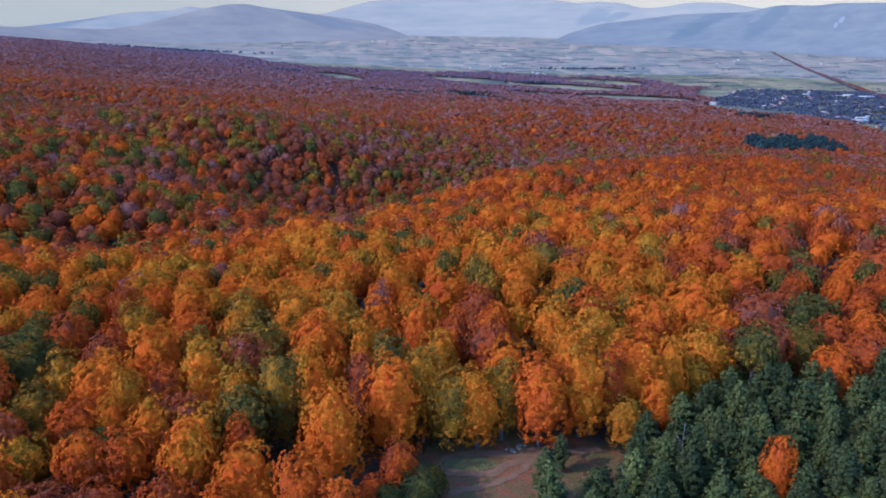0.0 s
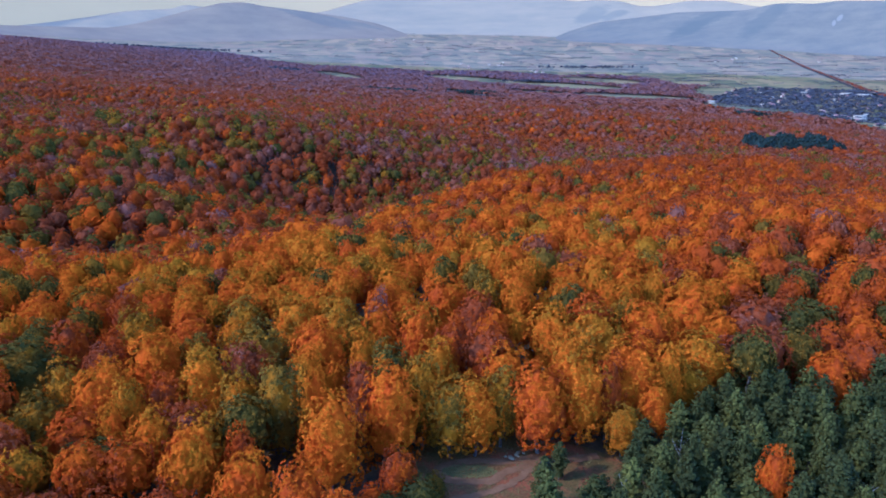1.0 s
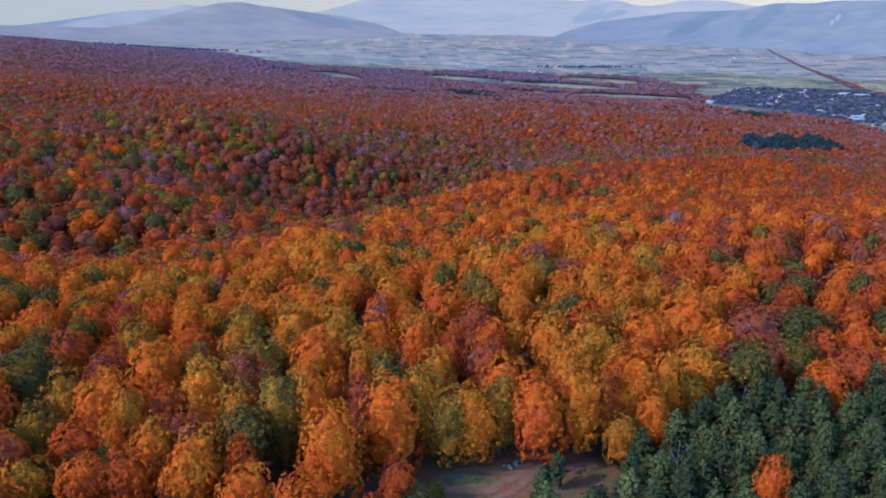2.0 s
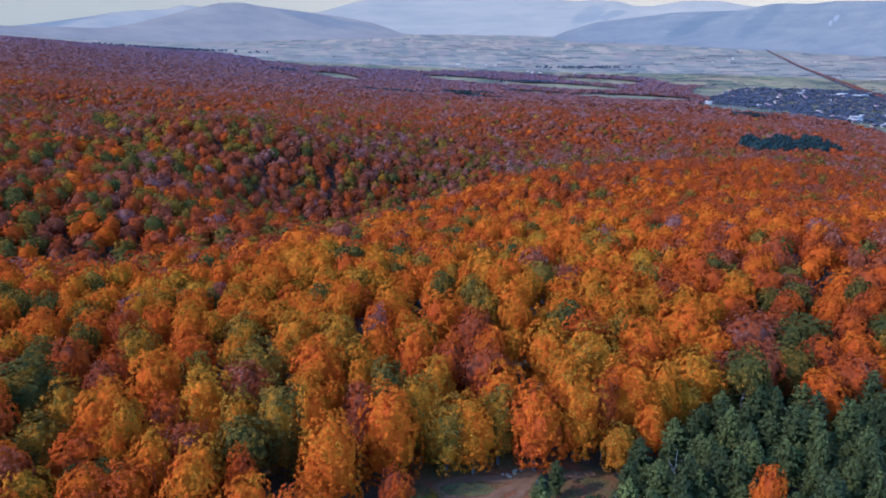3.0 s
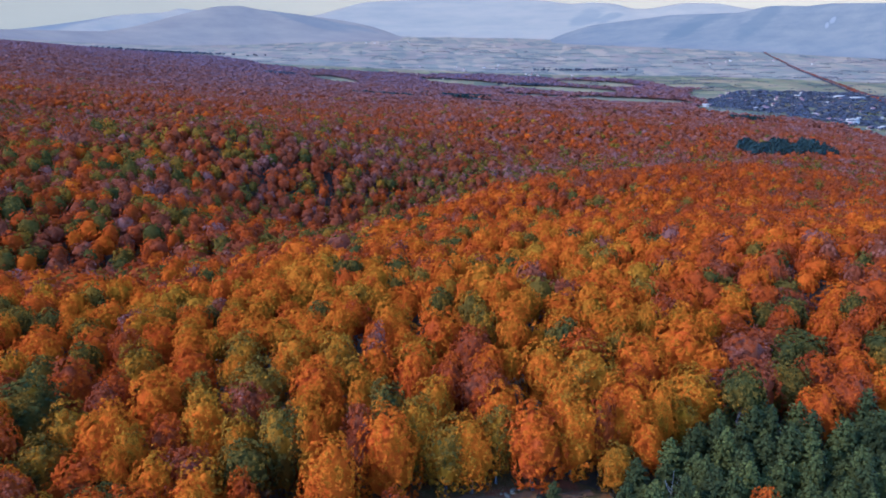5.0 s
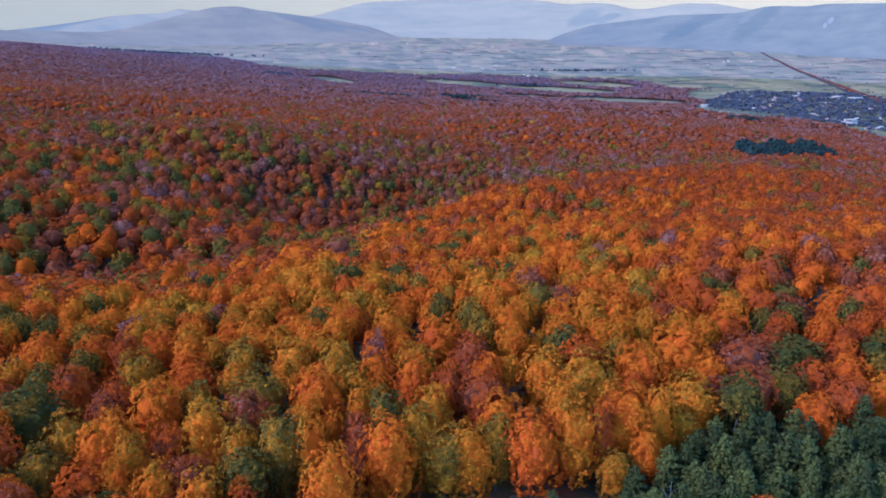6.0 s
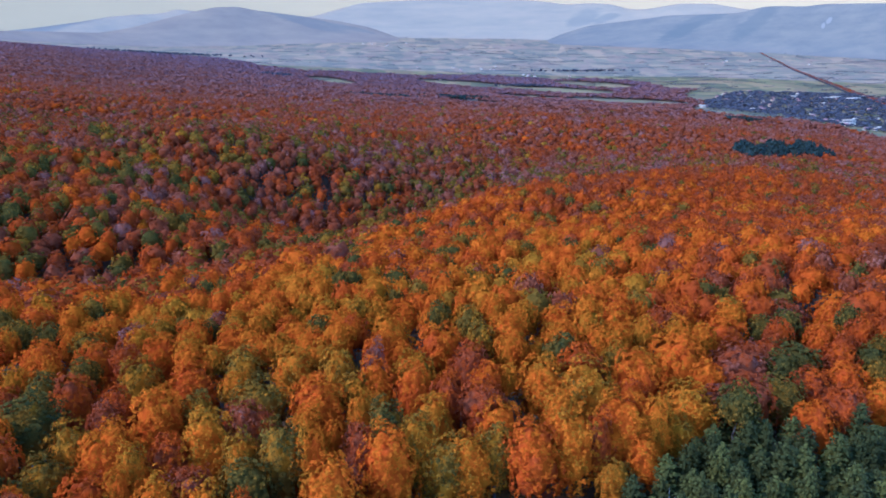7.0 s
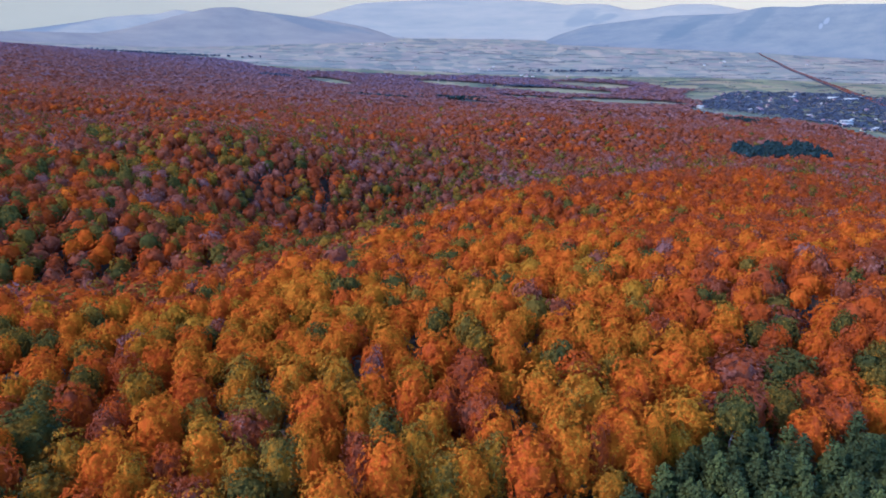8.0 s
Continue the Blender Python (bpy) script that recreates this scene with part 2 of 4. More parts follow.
def distance_material(name, low, high, glow, strength, stretch, fields=False, woods=(), wood=(0.078, 0.082, 0.066), pits=()):
    """Far land: soft strips of two colours, haze put into the pale colours and a faint emission, and patches of other
    cover: x, y, half-lengths.
    """
    m, nt, bsdf = material(name)
    geo = nt.nodes.new("ShaderNodeNewGeometry")
    s = nt.nodes.new("ShaderNodeVectorMath")
    s.operation = "MULTIPLY"
    s.inputs[1].default_value = stretch
    nt.links.new(geo.outputs["Position"], s.inputs[0])
    n = node(nt, "ShaderNodeTexNoise", Scale=1.0, Detail=7.0, Roughness=0.66)
    nt.links.new(s.outputs[0], n.inputs["Vector"])
    c = ramp(nt, [(0.36, low), (0.5, tuple((a + b) / 2 for a, b in zip(low, high))), (0.64, high)])
    nt.links.new(n.outputs["Fac"], c.inputs["Fac"])
    colour = c.outputs["Color"]
    if fields:
        plots = field_colours(nt, geo.outputs["Position"], FAR_PLOTS, (0.014, 0.0075, 0.0), (0.005, 0.014, 0.0))
        colour = mixed(nt, "MIX", 0.65, colour, plots)
    for x, y, rx, ry in (*woods, *pits):
        off = nt.nodes.new("ShaderNodeVectorMath")
        off.operation = "SUBTRACT"
        off.inputs[1].default_value = (x, y, 0)
        nt.links.new(geo.outputs["Position"], off.inputs[0])
        size = nt.nodes.new("ShaderNodeVectorMath")
        size.operation = "MULTIPLY"
        size.inputs[1].default_value = (1 / rx, 1 / ry, 0)
        nt.links.new(off.outputs[0], size.inputs[0])
        length = nt.nodes.new("ShaderNodeVectorMath")
        length.operation = "LENGTH"
        nt.links.new(size.outputs[0], length.inputs[0])
        ragged = maths(nt, "ADD", length.outputs["Value"], maths(nt, "MULTIPLY", maths(nt, "SUBTRACT", n.outputs["Fac"], 0.5), 1.6))
        inside = ramp(nt, [(0.40, (0.5, 0.5, 0.5)), (0.62, (0, 0, 0))])
        nt.links.new(maths(nt, "MULTIPLY", ragged, 0.5), inside.inputs["Fac"])
        colour = mixed(nt, "MIX", inside.outputs["Color"], colour, (0.24, 0.185, 0.12) if (x, y, rx, ry) in pits else wood)
    nt.links.new(colour, bsdf.inputs["Base Color"])
    bsdf.inputs["Roughness"].default_value = 1.0
    bsdf.inputs["Specular IOR Level"].default_value = 0.0
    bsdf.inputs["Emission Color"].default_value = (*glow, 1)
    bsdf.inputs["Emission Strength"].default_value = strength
    return m


FAR_RIDGE = [
    (-2980, 57), (-2550, 95), (-2220, 134), (-2030, 164), (-1890, 173), (-1710, 179), (-1620, 205), (-1510, 191), (-1240, 169), (-960, 133), (-740, 159),
    (-590, 199), (-450, 232), (-230, 244), (130, 255), (490, 250), (700, 235), (850, 214), (990, 223), (1140, 215), (1250, 184), (1360, 183), (1570, 216), (1790, 214), (1980, 182), (2310, 153), (3190, 140),
]
WEST_HILL = [
    (-2720, 105), (-2530, 97), (-2330, 93), (-2100, 85), (-1940, 81), (-1770, 105), (-1640, 135), (-1430, 184), (-1270, 217), (-1130, 220), (-1040, 200),
    (-810, 171), (-550, 135), (-380, 102), (-220, 50), (-20, 6), (150, -20), (300, -70),
]
EAST_HILL = [(360, -70), (500, -20), (640, 21), (900, 101), (1270, 143), (1360, 155), (1560, 160), (1760, 165), (1920, 201), (2020, 203), (2150, 199), (2280, 214), (2640, 215), (2880, 213)]


def hill(name, label, profile, level, y, far, front, behind, mat):
    """A long hill on an arc round the plain: its crest line as seen at the distance y, set out to the distance far, with a front and a back slope."""
    px, ph = np.array(profile, float).T
    xs = np.arange(px[0], px[-1] + 1, 16.0)
    crest = np.interp(xs, px, ph)
    kernel = np.hanning(9)
    crest = np.convolve(np.pad(crest, 4, mode="edge"), kernel / kernel.sum(), "valid")
    bearing = np.arctan2(xs, y)
    top = 72 + (crest + level - 72) * far * np.cos(bearing) / y
    vs = np.concatenate((np.linspace(-1, 0, 26), np.linspace(0.1, 1, 8)))
    turn, grid_v = np.meshgrid(bearing, vs)
    reach = far + np.where(grid_v < 0, grid_v * front, grid_v * behind)
    fall = 0.5 + 0.5 * np.cos(np.pi * np.abs(grid_v) ** 0.85)
    spur = (noise2d(xs[None, :] + 0 * turn, grid_v) - 0.5) * 0.12 * np.sin(np.pi * np.clip(-grid_v, 0, 1))
    xx, yy = reach * np.sin(turn), reach * np.cos(turn)
    rise = np.maximum(top - land(far * np.sin(bearing), far * np.cos(bearing)), 0)
    zz = land(xx, yy) + rise[None, :] * np.clip(fall + spur, 0, 1) - 2.0
    n = len(xs)
    a, b = np.meshgrid(np.arange(len(vs) - 1), np.arange(n - 1), indexing="ij")
    q = np.stack((a * n + b, a * n + b + 1, (a + 1) * n + b + 1, (a + 1) * n + b), -1).reshape(-1, 4)
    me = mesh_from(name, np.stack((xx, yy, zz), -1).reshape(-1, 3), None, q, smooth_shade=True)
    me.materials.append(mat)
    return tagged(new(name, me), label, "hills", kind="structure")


def noise2d(x, v):
    return 0.5 + 0.2 * np.sin(x * 0.013 + 3 * v) + 0.15 * np.sin(x * 0.009 - 5 * v + 1) + 0.1 * np.sin(x * 0.017 + 2)


# the fields' emission stands in for haze in the air
PLAIN_FAR = distance_material("fields_haze_glow", (0.10, 0.085, 0.055), (0.22, 0.165, 0.09), (0.46, 0.44, 0.45), 0.046, (0.003, 0.005, 0.0), fields=True)
radii = np.geomspace(3285, 4930, 40)
angles = np.radians(np.concatenate((np.arange(-44, 44, 0.5), np.arange(44, 316, 4))))
ang, rad = np.meshgrid(angles, radii)
fx, fy = rad * np.sin(ang), rad * np.cos(ang)
fz = land(fx, fy) - 0.05
na, nr = len(angles), len(radii)
ii, jj = np.meshgrid(np.arange(nr - 1), np.arange(na), indexing="ij")
quads = np.stack((ii * na + jj, ii * na + (jj + 1) % na, (ii + 1) * na + (jj + 1) % na, (ii + 1) * na + jj), -1).reshape(-1, 4)[:, ::-1]
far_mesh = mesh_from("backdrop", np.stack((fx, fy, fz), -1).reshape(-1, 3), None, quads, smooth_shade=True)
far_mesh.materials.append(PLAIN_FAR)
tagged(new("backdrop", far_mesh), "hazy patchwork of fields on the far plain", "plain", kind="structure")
# paler colours and emission on each hill stand in for haze
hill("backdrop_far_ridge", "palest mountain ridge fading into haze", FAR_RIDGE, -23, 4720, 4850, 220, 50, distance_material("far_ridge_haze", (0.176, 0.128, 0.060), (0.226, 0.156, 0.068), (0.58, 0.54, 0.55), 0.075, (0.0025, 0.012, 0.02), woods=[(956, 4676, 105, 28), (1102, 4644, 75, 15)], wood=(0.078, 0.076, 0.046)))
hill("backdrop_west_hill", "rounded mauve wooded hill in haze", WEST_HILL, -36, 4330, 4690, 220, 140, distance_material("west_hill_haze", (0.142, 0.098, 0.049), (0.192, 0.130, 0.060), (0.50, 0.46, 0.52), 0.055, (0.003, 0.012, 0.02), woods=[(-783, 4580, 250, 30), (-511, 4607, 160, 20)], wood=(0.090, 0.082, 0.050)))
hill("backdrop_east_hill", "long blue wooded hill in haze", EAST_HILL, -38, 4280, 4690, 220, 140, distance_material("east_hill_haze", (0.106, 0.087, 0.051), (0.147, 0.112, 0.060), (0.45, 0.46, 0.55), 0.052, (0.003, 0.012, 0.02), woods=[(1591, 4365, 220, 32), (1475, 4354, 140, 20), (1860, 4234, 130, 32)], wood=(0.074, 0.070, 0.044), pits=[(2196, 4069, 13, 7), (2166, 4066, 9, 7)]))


arc = np.radians(np.arange(-60, 60.1, 1.0))
rise = np.array((-250.0, 60.0, 180.0, 320.0, 480.0, 700.0))
aa, zz = np.meshgrid(arc, rise)
na = len(arc)
ii, jj = np.meshgrid(np.arange(len(rise) - 1), np.arange(na - 1), indexing="ij")
quads = np.stack((ii * na + jj, ii * na + jj + 1, (ii + 1) * na + jj + 1, (ii + 1) * na + jj), -1).reshape(-1, 4)
haze_mesh = mesh_from("backdrop_sky", np.stack((4915 * np.sin(aa), 4915 * np.cos(aa), zz), -1).reshape(-1, 3), None, quads, smooth_shade=True)
haze_mesh.materials.append(distance_material("pale_sky_haze", (0.325, 0.216, 0.086), (0.35, 0.234, 0.095), (0.74, 0.53, 0.29), 0.135, (0.0008, 0.0008, 0.004)))
tagged(new("backdrop_sky", haze_mesh), "pale warm-grey hazy sky low over the mountains", "sky", kind="structure")


# ---- tree shapes ----
def ico(sub):
    bm = bmesh.new()
    bmesh.ops.create_icosphere(bm, subdivisions=sub, radius=1)
    v = np.array([q.co[:] for q in bm.verts])
    f = np.array([[q.index for q in t.verts] for t in bm.faces])
    bm.free()
    return v, f


ICO1, ICO2, ICO3 = ico(1), ico(2), ico(3)


def leaf_sprays(points, normals, size, r):
    """Leaf sprays: small uneven three-cornered tufts, roughly facing outward."""
    n = len(points)
    nn = normals + r.normal(0, 0.28, (n, 3))
    nn /= np.linalg.norm(nn, axis=1)[:, None]
    helper = r.normal(0, 1, (n, 3))
    u = np.cross(nn, helper)
    u /= np.linalg.norm(u, axis=1)[:, None]
    w = np.cross(nn, u)
    s = size * r.uniform(0.55, 1.25, (n, 1))
    corners = []
    for a, b in ((1, 0.0), (-0.7, 0.75), (-0.7, -0.75)):
        corners.append(points + s * (u * (a + r.normal(0, 0.25, (n, 1))) + w * (b + r.normal(0, 0.25, (n, 1)))) + nn * s * r.normal(0, 0.2, (n, 1)))
    verts = np.stack(corners, 1).reshape(-1, 3)
    faces = np.arange(3 * n).reshape(n, 3)
    return verts, faces


def crown_form(r, knobs, bulge):
    """The outline of a broadleaf crown as radius by direction: an egg with rounded boughs standing out of it."""
    k = np.arange(knobs) + 0.5
    up, turn = 1 - 1.75 * k / knobs, k * 2.4 + r.uniform(0, 6.28)
    flat = np.sqrt(1 - up ** 2)
    boughs = np.stack((flat * np.cos(turn), flat * np.sin(turn), up), -1) + r.normal(0, 0.16, (knobs, 3))
    boughs /= np.linalg.norm(boughs, axis=1)[:, None]
    reach = r.uniform(0.45, 1.0, knobs)
    width = 1.75 / math.sqrt(knobs)

    def form(d):
        angle = np.arccos(np.clip(d @ boughs.T, -1, 1)) / width
        best = np.max(reach * np.sqrt(np.clip(1 - angle ** 2, 0, 1)), axis=1)
        return 1 - bulge + bulge * best

    return form


def spread_over(r, n, lowest):
    """Evenly scattered directions over a crown, from the top down to a lowest height."""
    k = np.arange(n) + r.uniform(0, 1, n)
    up = 1 - (1 - lowest) * k / n
    turn = np.arange(n) * 2.39996 + r.normal(0, 0.3, n)
    flat = np.sqrt(np.clip(1 - up ** 2, 0, 1))
    return np.stack((flat * np.cos(turn), flat * np.sin(turn), up), -1)


def crown_shape(seed, base, clumps, leaves, leaf, knobs=13, bulge=0.3, low=0.1, clump=0.34, spread=4.4, height=16.0, core=0.86):
    """A crown, scaled to unit spread and height: a mass of rounded boughs, covered in clumps of leaves that stand off it."""
    r = np.random.default_rng(seed)
    form = crown_form(r, knobs, bulge)

    def fuller(q):
        """The lower half hangs down like a skirt rather than closing like a ball."""
        down = np.clip(-q[:, 2], 0, 0.995)
        wide = np.sqrt((1 - down ** 3.2) / (1 - down ** 2))
        return q * np.stack((wide, wide, np.ones(len(q))), -1)

    axes = np.array((1.14 * spread, 1.14 * spread, 1.04 * height * (1 - low) / 2))
    v0, f0 = base
    v = fuller(v0) * (form(v0) * (core + r.normal(0, 0.04, len(v0))))[:, None] * axes
    keep = v0[f0].mean(1)[:, 2] > -0.93
    d = spread_over(r, clumps, -0.85)
    centre = fuller(d) * (form(d) * (0.98 + r.normal(0, 0.05, clumps)))[:, None] * axes
    out = d / axes
    out = out / np.linalg.norm(out, axis=1)[:, None] + np.array((0, 0, 0.2))
    out = np.repeat(out, leaves, axis=0)
    stray = r.normal(0, 1, (clumps * leaves, 3))
    stray -= 1.3 * out * np.clip((stray * out).sum(1), None, 0)[:, None]
    size = np.repeat(r.uniform(0.6, 1.25, clumps), leaves)[:, None]
    lv, lf = leaf_sprays(np.repeat(centre, leaves, axis=0) + stray * clump * 0.6 * size, 0.85 * out + stray * 0.38, leaf, r)
    verts = (np.concatenate((v, lv)) + np.array((0, 0, height * (1 + low) / 2))) / np.array((spread, spread, height))
    return verts, np.concatenate((f0[keep], lf + len(v)))


def puff(seed, tufts, low):
    """The smallest crowns: a loose dome of leaf tufts."""
    r = np.random.default_rng(seed)
    d = spread_over(r, tufts, -0.3)
    v, f = leaf_sprays(d * r.uniform(0.6, 0.9, (tufts, 1)), d, 0.72, r)
    return v * np.array((1.0, 1.0, (1 - low) / 2)) + np.array((0, 0, (1 + low) / 2)), f


def tube(points, r0, r1, sides=7):
    """A tapered limb along points."""
    points = [Vector(p) for p in points]
    verts, faces = [], []
    for k, p in enumerate(points):
        q = points[min(k + 1, len(points) - 1)] - points[max(k - 1, 0)]
        side = q.orthogonal().normalized()
        up = q.cross(side).normalized()
        rr = r0 + (r1 - r0) * k / (len(points) - 1)
        for s in range(sides):
            a = 2 * math.pi * s / sides
            verts.append((p + (side * math.cos(a) + up * math.sin(a)) * rr)[:])
        if k:
            b = (k - 1) * sides
            faces += [(b + s, b + (s + 1) % sides, b + sides + (s + 1) % sides, b + sides + s) for s in range(sides)]
    return np.array(verts), np.array(faces)


def joined(pieces):
    verts, quads, base = [], [], 0
    for v, f in pieces:
        verts.append(v)
        quads.append(f + base)
        base += len(v)
    return np.concatenate(verts), np.concatenate(quads)


def trunk_mesh(seed, height, radius):
    r = np.random.default_rng(seed)
    bend = r.normal(0, 0.18, (5, 2))
    spine = [(bend[k, 0] * (k > 0), bend[k, 1] * (k > 0), -0.6 + height * k / 4) for k in range(5)]
    pieces = [tube(spine, radius, radius * 0.25)]
    for k in range(6):
        z = height * r.uniform(0.3, 0.85)
        a, reach = r.uniform(0, 6.28), r.uniform(1.2, 2.6)
        pieces.append(tube([(0, 0, z), (reach * 0.5 * math.cos(a), reach * 0.5 * math.sin(a), z + 0.9), (reach * math.cos(a), reach * math.sin(a), z + 2.0)], radius * 0.35, radius * 0.08, 5))
    v, f = joined(pieces)
    me = mesh_from("trunk", v, faces_quad=f, smooth_shade=True)
    me.materials.append(BARK)
    return me


# crowns are drawn for a tree of unit spread and height, trunks for one 16 m high with a 4 m spread
CROWNS, TRUNKS = [], []
for k in range(20):
    if k < 10:
        v, t = crown_shape(100 + k, ICO3, 560, 7, 0.25, knobs=13 + k % 4, low=0.0, core=0.76)
    else:
        v, t = crown_shape(150 + k, ICO2, 300, 6, 0.36, knobs=10 + k % 4, low=0.36 + 0.06 * (k % 3), spread=5.0, clump=0.36, core=0.78)
    me = mesh_from("crown", v, t)
    me.materials.append(LEAF)
    CROWNS.append(me)
for k in range(4):
    TRUNKS.append(trunk_mesh(200 + k, 12.5, 0.30))


def tint_words(t):
    for limit, words in ((0.08, "dark green"), (0.18, "dull green"), (0.3, "olive turning yellow"), (0.45, "golden ochre"), (0.6, "bright orange"), (0.72, "red-orange"), (0.84, "deep red"), (0.95, "russet brown")):
        if t < limit:
            return words
    return "nearly bare purple-brown"


def beech(x, y, spread, tint, height=16.0, seed=0, fine=True):
    """A broadleaf tree with its trunk and crown."""
    tree = new("beech_tree")
    tree.location = (x, y, float(land(x, y)))
    shape = "young low" if height < 13.5 else ("broad" if spread > 4.4 else ("narrow" if spread < 2.8 else "tall"))
    tagged(tree, f"{shape} broadleaf tree with {tint_words(tint)} autumn leaves", "tree", "autumn trees of the forest edge")
    trunk = new("trunk", TRUNKS[seed % 4])
    crown = new("crown", CROWNS[seed % 10 + (0 if fine else 10)])
    trunk.parent = crown.parent = tree
    trunk.scale = (spread / 4.0, spread / 4.0, height / 16.0)
    crown.scale = (spread, spread, height)
    crown.rotation_euler = (0, 0, seed * 1.7)
    crown["tint"] = float(tint)
    return tree


# ---- the trees that stand out singly: x, y, spread, tint, height ----
EDGE_WEST = [
    (-46.9, 72.6, 3.8, 0.84, 14), (-39.8, 72.5, 3.5, 0.78, 14), (-33.1, 74.2, 3.5, 0.74, 14), (-26.3, 73.3, 2.6, 0.66, 14),
    (-24.4, 77.8, 3.6, 0.55, 16), (-17.3, 76.2, 3.4, 0.64, 16), (-12.2, 72.1, 2.6, 0.62, 15), (-27.3, 85.5, 2.1, 0.68, 15),
    (-33.3, 87.1, 3.5, 0.4, 15), (-36.4, 90.5, 4, 0.8, 15), (-40.2, 88.9, 3.2, 0.45, 15.5), (-46.2, 90, 2.3, 0.5, 15.5),
    (-51.1, 89.7, 4.4, 0.66, 15), (-59.8, 94.4, 4.2, 0.27, 15), (-48, 86.2, 5.2, 0.16, 12), (-51.2, 98.2, 4.4, 0.52, 18),
    (-57.6, 100.3, 3.5, 0.36, 17), (-71.2, 111.8, 5.5, 0.16, 17), (-46.9, 108.3, 4.4, 0.53, 17.5), (-45.5, 93.9, 2.5, 0.42, 17),
]
EDGE_MIDDLE = [
    (-41.4, 97.5, 3.3, 0.7, 16), (-36.7, 100.7, 4.5, 0.41, 18), (-31.2, 104.5, 4.4, 0.8, 17), (-30.2, 96.7, 3, 0.34, 17),
    (-24.1, 96.3, 4.1, 0.24, 18.5), (-19.7, 96, 2.6, 0.47, 18.5), (-15.9, 89, 4.2, 0.52, 17), (-12.3, 98.2, 3, 0.82, 17.5),
    (-7.9, 95.6, 4.3, 0.54, 18), (-6.5, 87.1, 2.5, 0.72, 10), (-3.5, 100.3, 3.4, 0.32, 17.5), (-8.7, 104.8, 3.6, 0.17, 17),
    (-13.1, 107, 2.4, 0.42, 18), (-20.2, 108.8, 4.3, 0.56, 19.5), (0.7, 98.4, 3.9, 0.3, 14.5), (4.6, 98.8, 3.8, 0.44, 15),
    (8.8, 101.4, 3.4, 0.27, 14.5), (14.6, 100.0, 4.6, 0.62, 16.7), (21.2, 102.6, 4.4, 0.46, 16.7), (25.9, 103.7, 2.4, 0.72, 16.5),
    (27.6, 99.6, 2.8, 0.32, 9.5), (33.4, 102.8, 2.8, 0.5, 11.5), (40.6, 109.6, 3.0, 0.36, 12), (9.8, 106.2, 3.8, 0.5, 16.5), (-1.2, 107.2, 3.4, 0.46, 17),
]
EDGE_EAST = [
    (30.7, 107.4, 4.6, 0.51, 17), (36.5, 107.7, 2.9, 0.44, 16), (43.9, 114.6, 5.3, 0.41, 15.5), (60.5, 130.9, 6.2, 0.85, 16),
    (73.8, 136, 6.2, 0.14, 14.5), (86.6, 147.5, 5.1, 0.53, 15), (65.5, 111.9, 3.9, 0.62, 13), (73.7, 115.9, 4, 0.74, 15),
    (68, 135.7, 4.2, 0.78, 16), (36.5, 121.6, 5.2, 0.58, 17.5), (47.9, 132.4, 5.7, 0.53, 17.5), (26.4, 117.1, 5.6, 0.37, 17.5),
    (51.5, 117.5, 4.2, 0.84, 14), (57.5, 119.5, 4.4, 0.8, 14.5), (64.5, 121.5, 4.2, 0.18, 14), (72, 124.5, 4.2, 0.76, 14), (80, 127, 4.5, 0.6, 14), (84.5, 120.5, 4, 0.5, 13),
]
SLOPE = [
    (19.3, 120.4, 5.3, 0.45, 17.5), (20.4, 109.4, 3.6, 0.46, 17.5), (7.5, 111.1, 5.1, 0.78, 17.5), (1.1, 113, 3.5, 0.7, 17.5),
    (6.4, 125.7, 5, 0.76, 17.5), (14.8, 139.2, 5.3, 0.51, 17.5), (-12, 125.1, 2.8, 0.97, 17.5), (-4.6, 115.1, 4.3, 0.59, 18.5),
    (-18.5, 122.8, 4.5, 0.36, 17.5), (-31.2, 111.3, 5.6, 0.24, 17.5), (-46.2, 122.8, 5, 0.62, 16), (-41, 110.5, 3.6, 0.28, 16),
    (-57.5, 126.4, 4.7, 0.3, 16), (-67.3, 120.6, 4.9, 0.72, 16), (-56.6, 114, 4.2, 0.66, 16), (-74.3, 122.2, 4.5, 0.2, 16),
    (-27.8, 125.7, 5.2, 0.4, 16.5), (-38, 128.5, 4.8, 0.3, 16), (-58.2, 138.8, 5.1, 0.58, 16), (-72.4, 139.2, 5.2, 0.62, 16),
]
SLOPE_BEHIND = [
    (-85.6, 141.8, 5.8, 0.58, 16), (62.9, 145.9, 6.6, 0.62, 16), (58, 159.6, 5.9, 0.56, 16), (40.3, 147.5, 6.1, 0.5, 16.5),
    (27.4, 150.1, 6.2, 0.52, 16.5), (0.3, 134.9, 5.6, 0.58, 16.5), (-10.1, 141.2, 5.2, 0.46, 16.5), (85.2, 163.5, 7.4, 0.84, 15),
    (102.3, 169.7, 7, 0.56, 15), (43.6, 83.5, 2.5, 0.62, 14),
]

LOW_SHRUBS = [(-3.6, 84.5, 2.6, 0.08, 7), (-7.5, 82.5, 2.4, 0.12, 6), (-1.5, 88.0, 1.6, 0.2, 5), (-10.0, 84.0, 2.0, 0.7, 6)]

PLACED = list(LOW_SHRUBS + EDGE_WEST + EDGE_MIDDLE + EDGE_EAST + SLOPE + SLOPE_BEHIND)
SINGLED = len(PLACED)
AT_EDGE = SINGLED - len(SLOPE) - len(SLOPE_BEHIND)
taken = np.array([(p[0], p[1]) for p in PLACED])
taken_r = np.array([p[2] for p in PLACED])


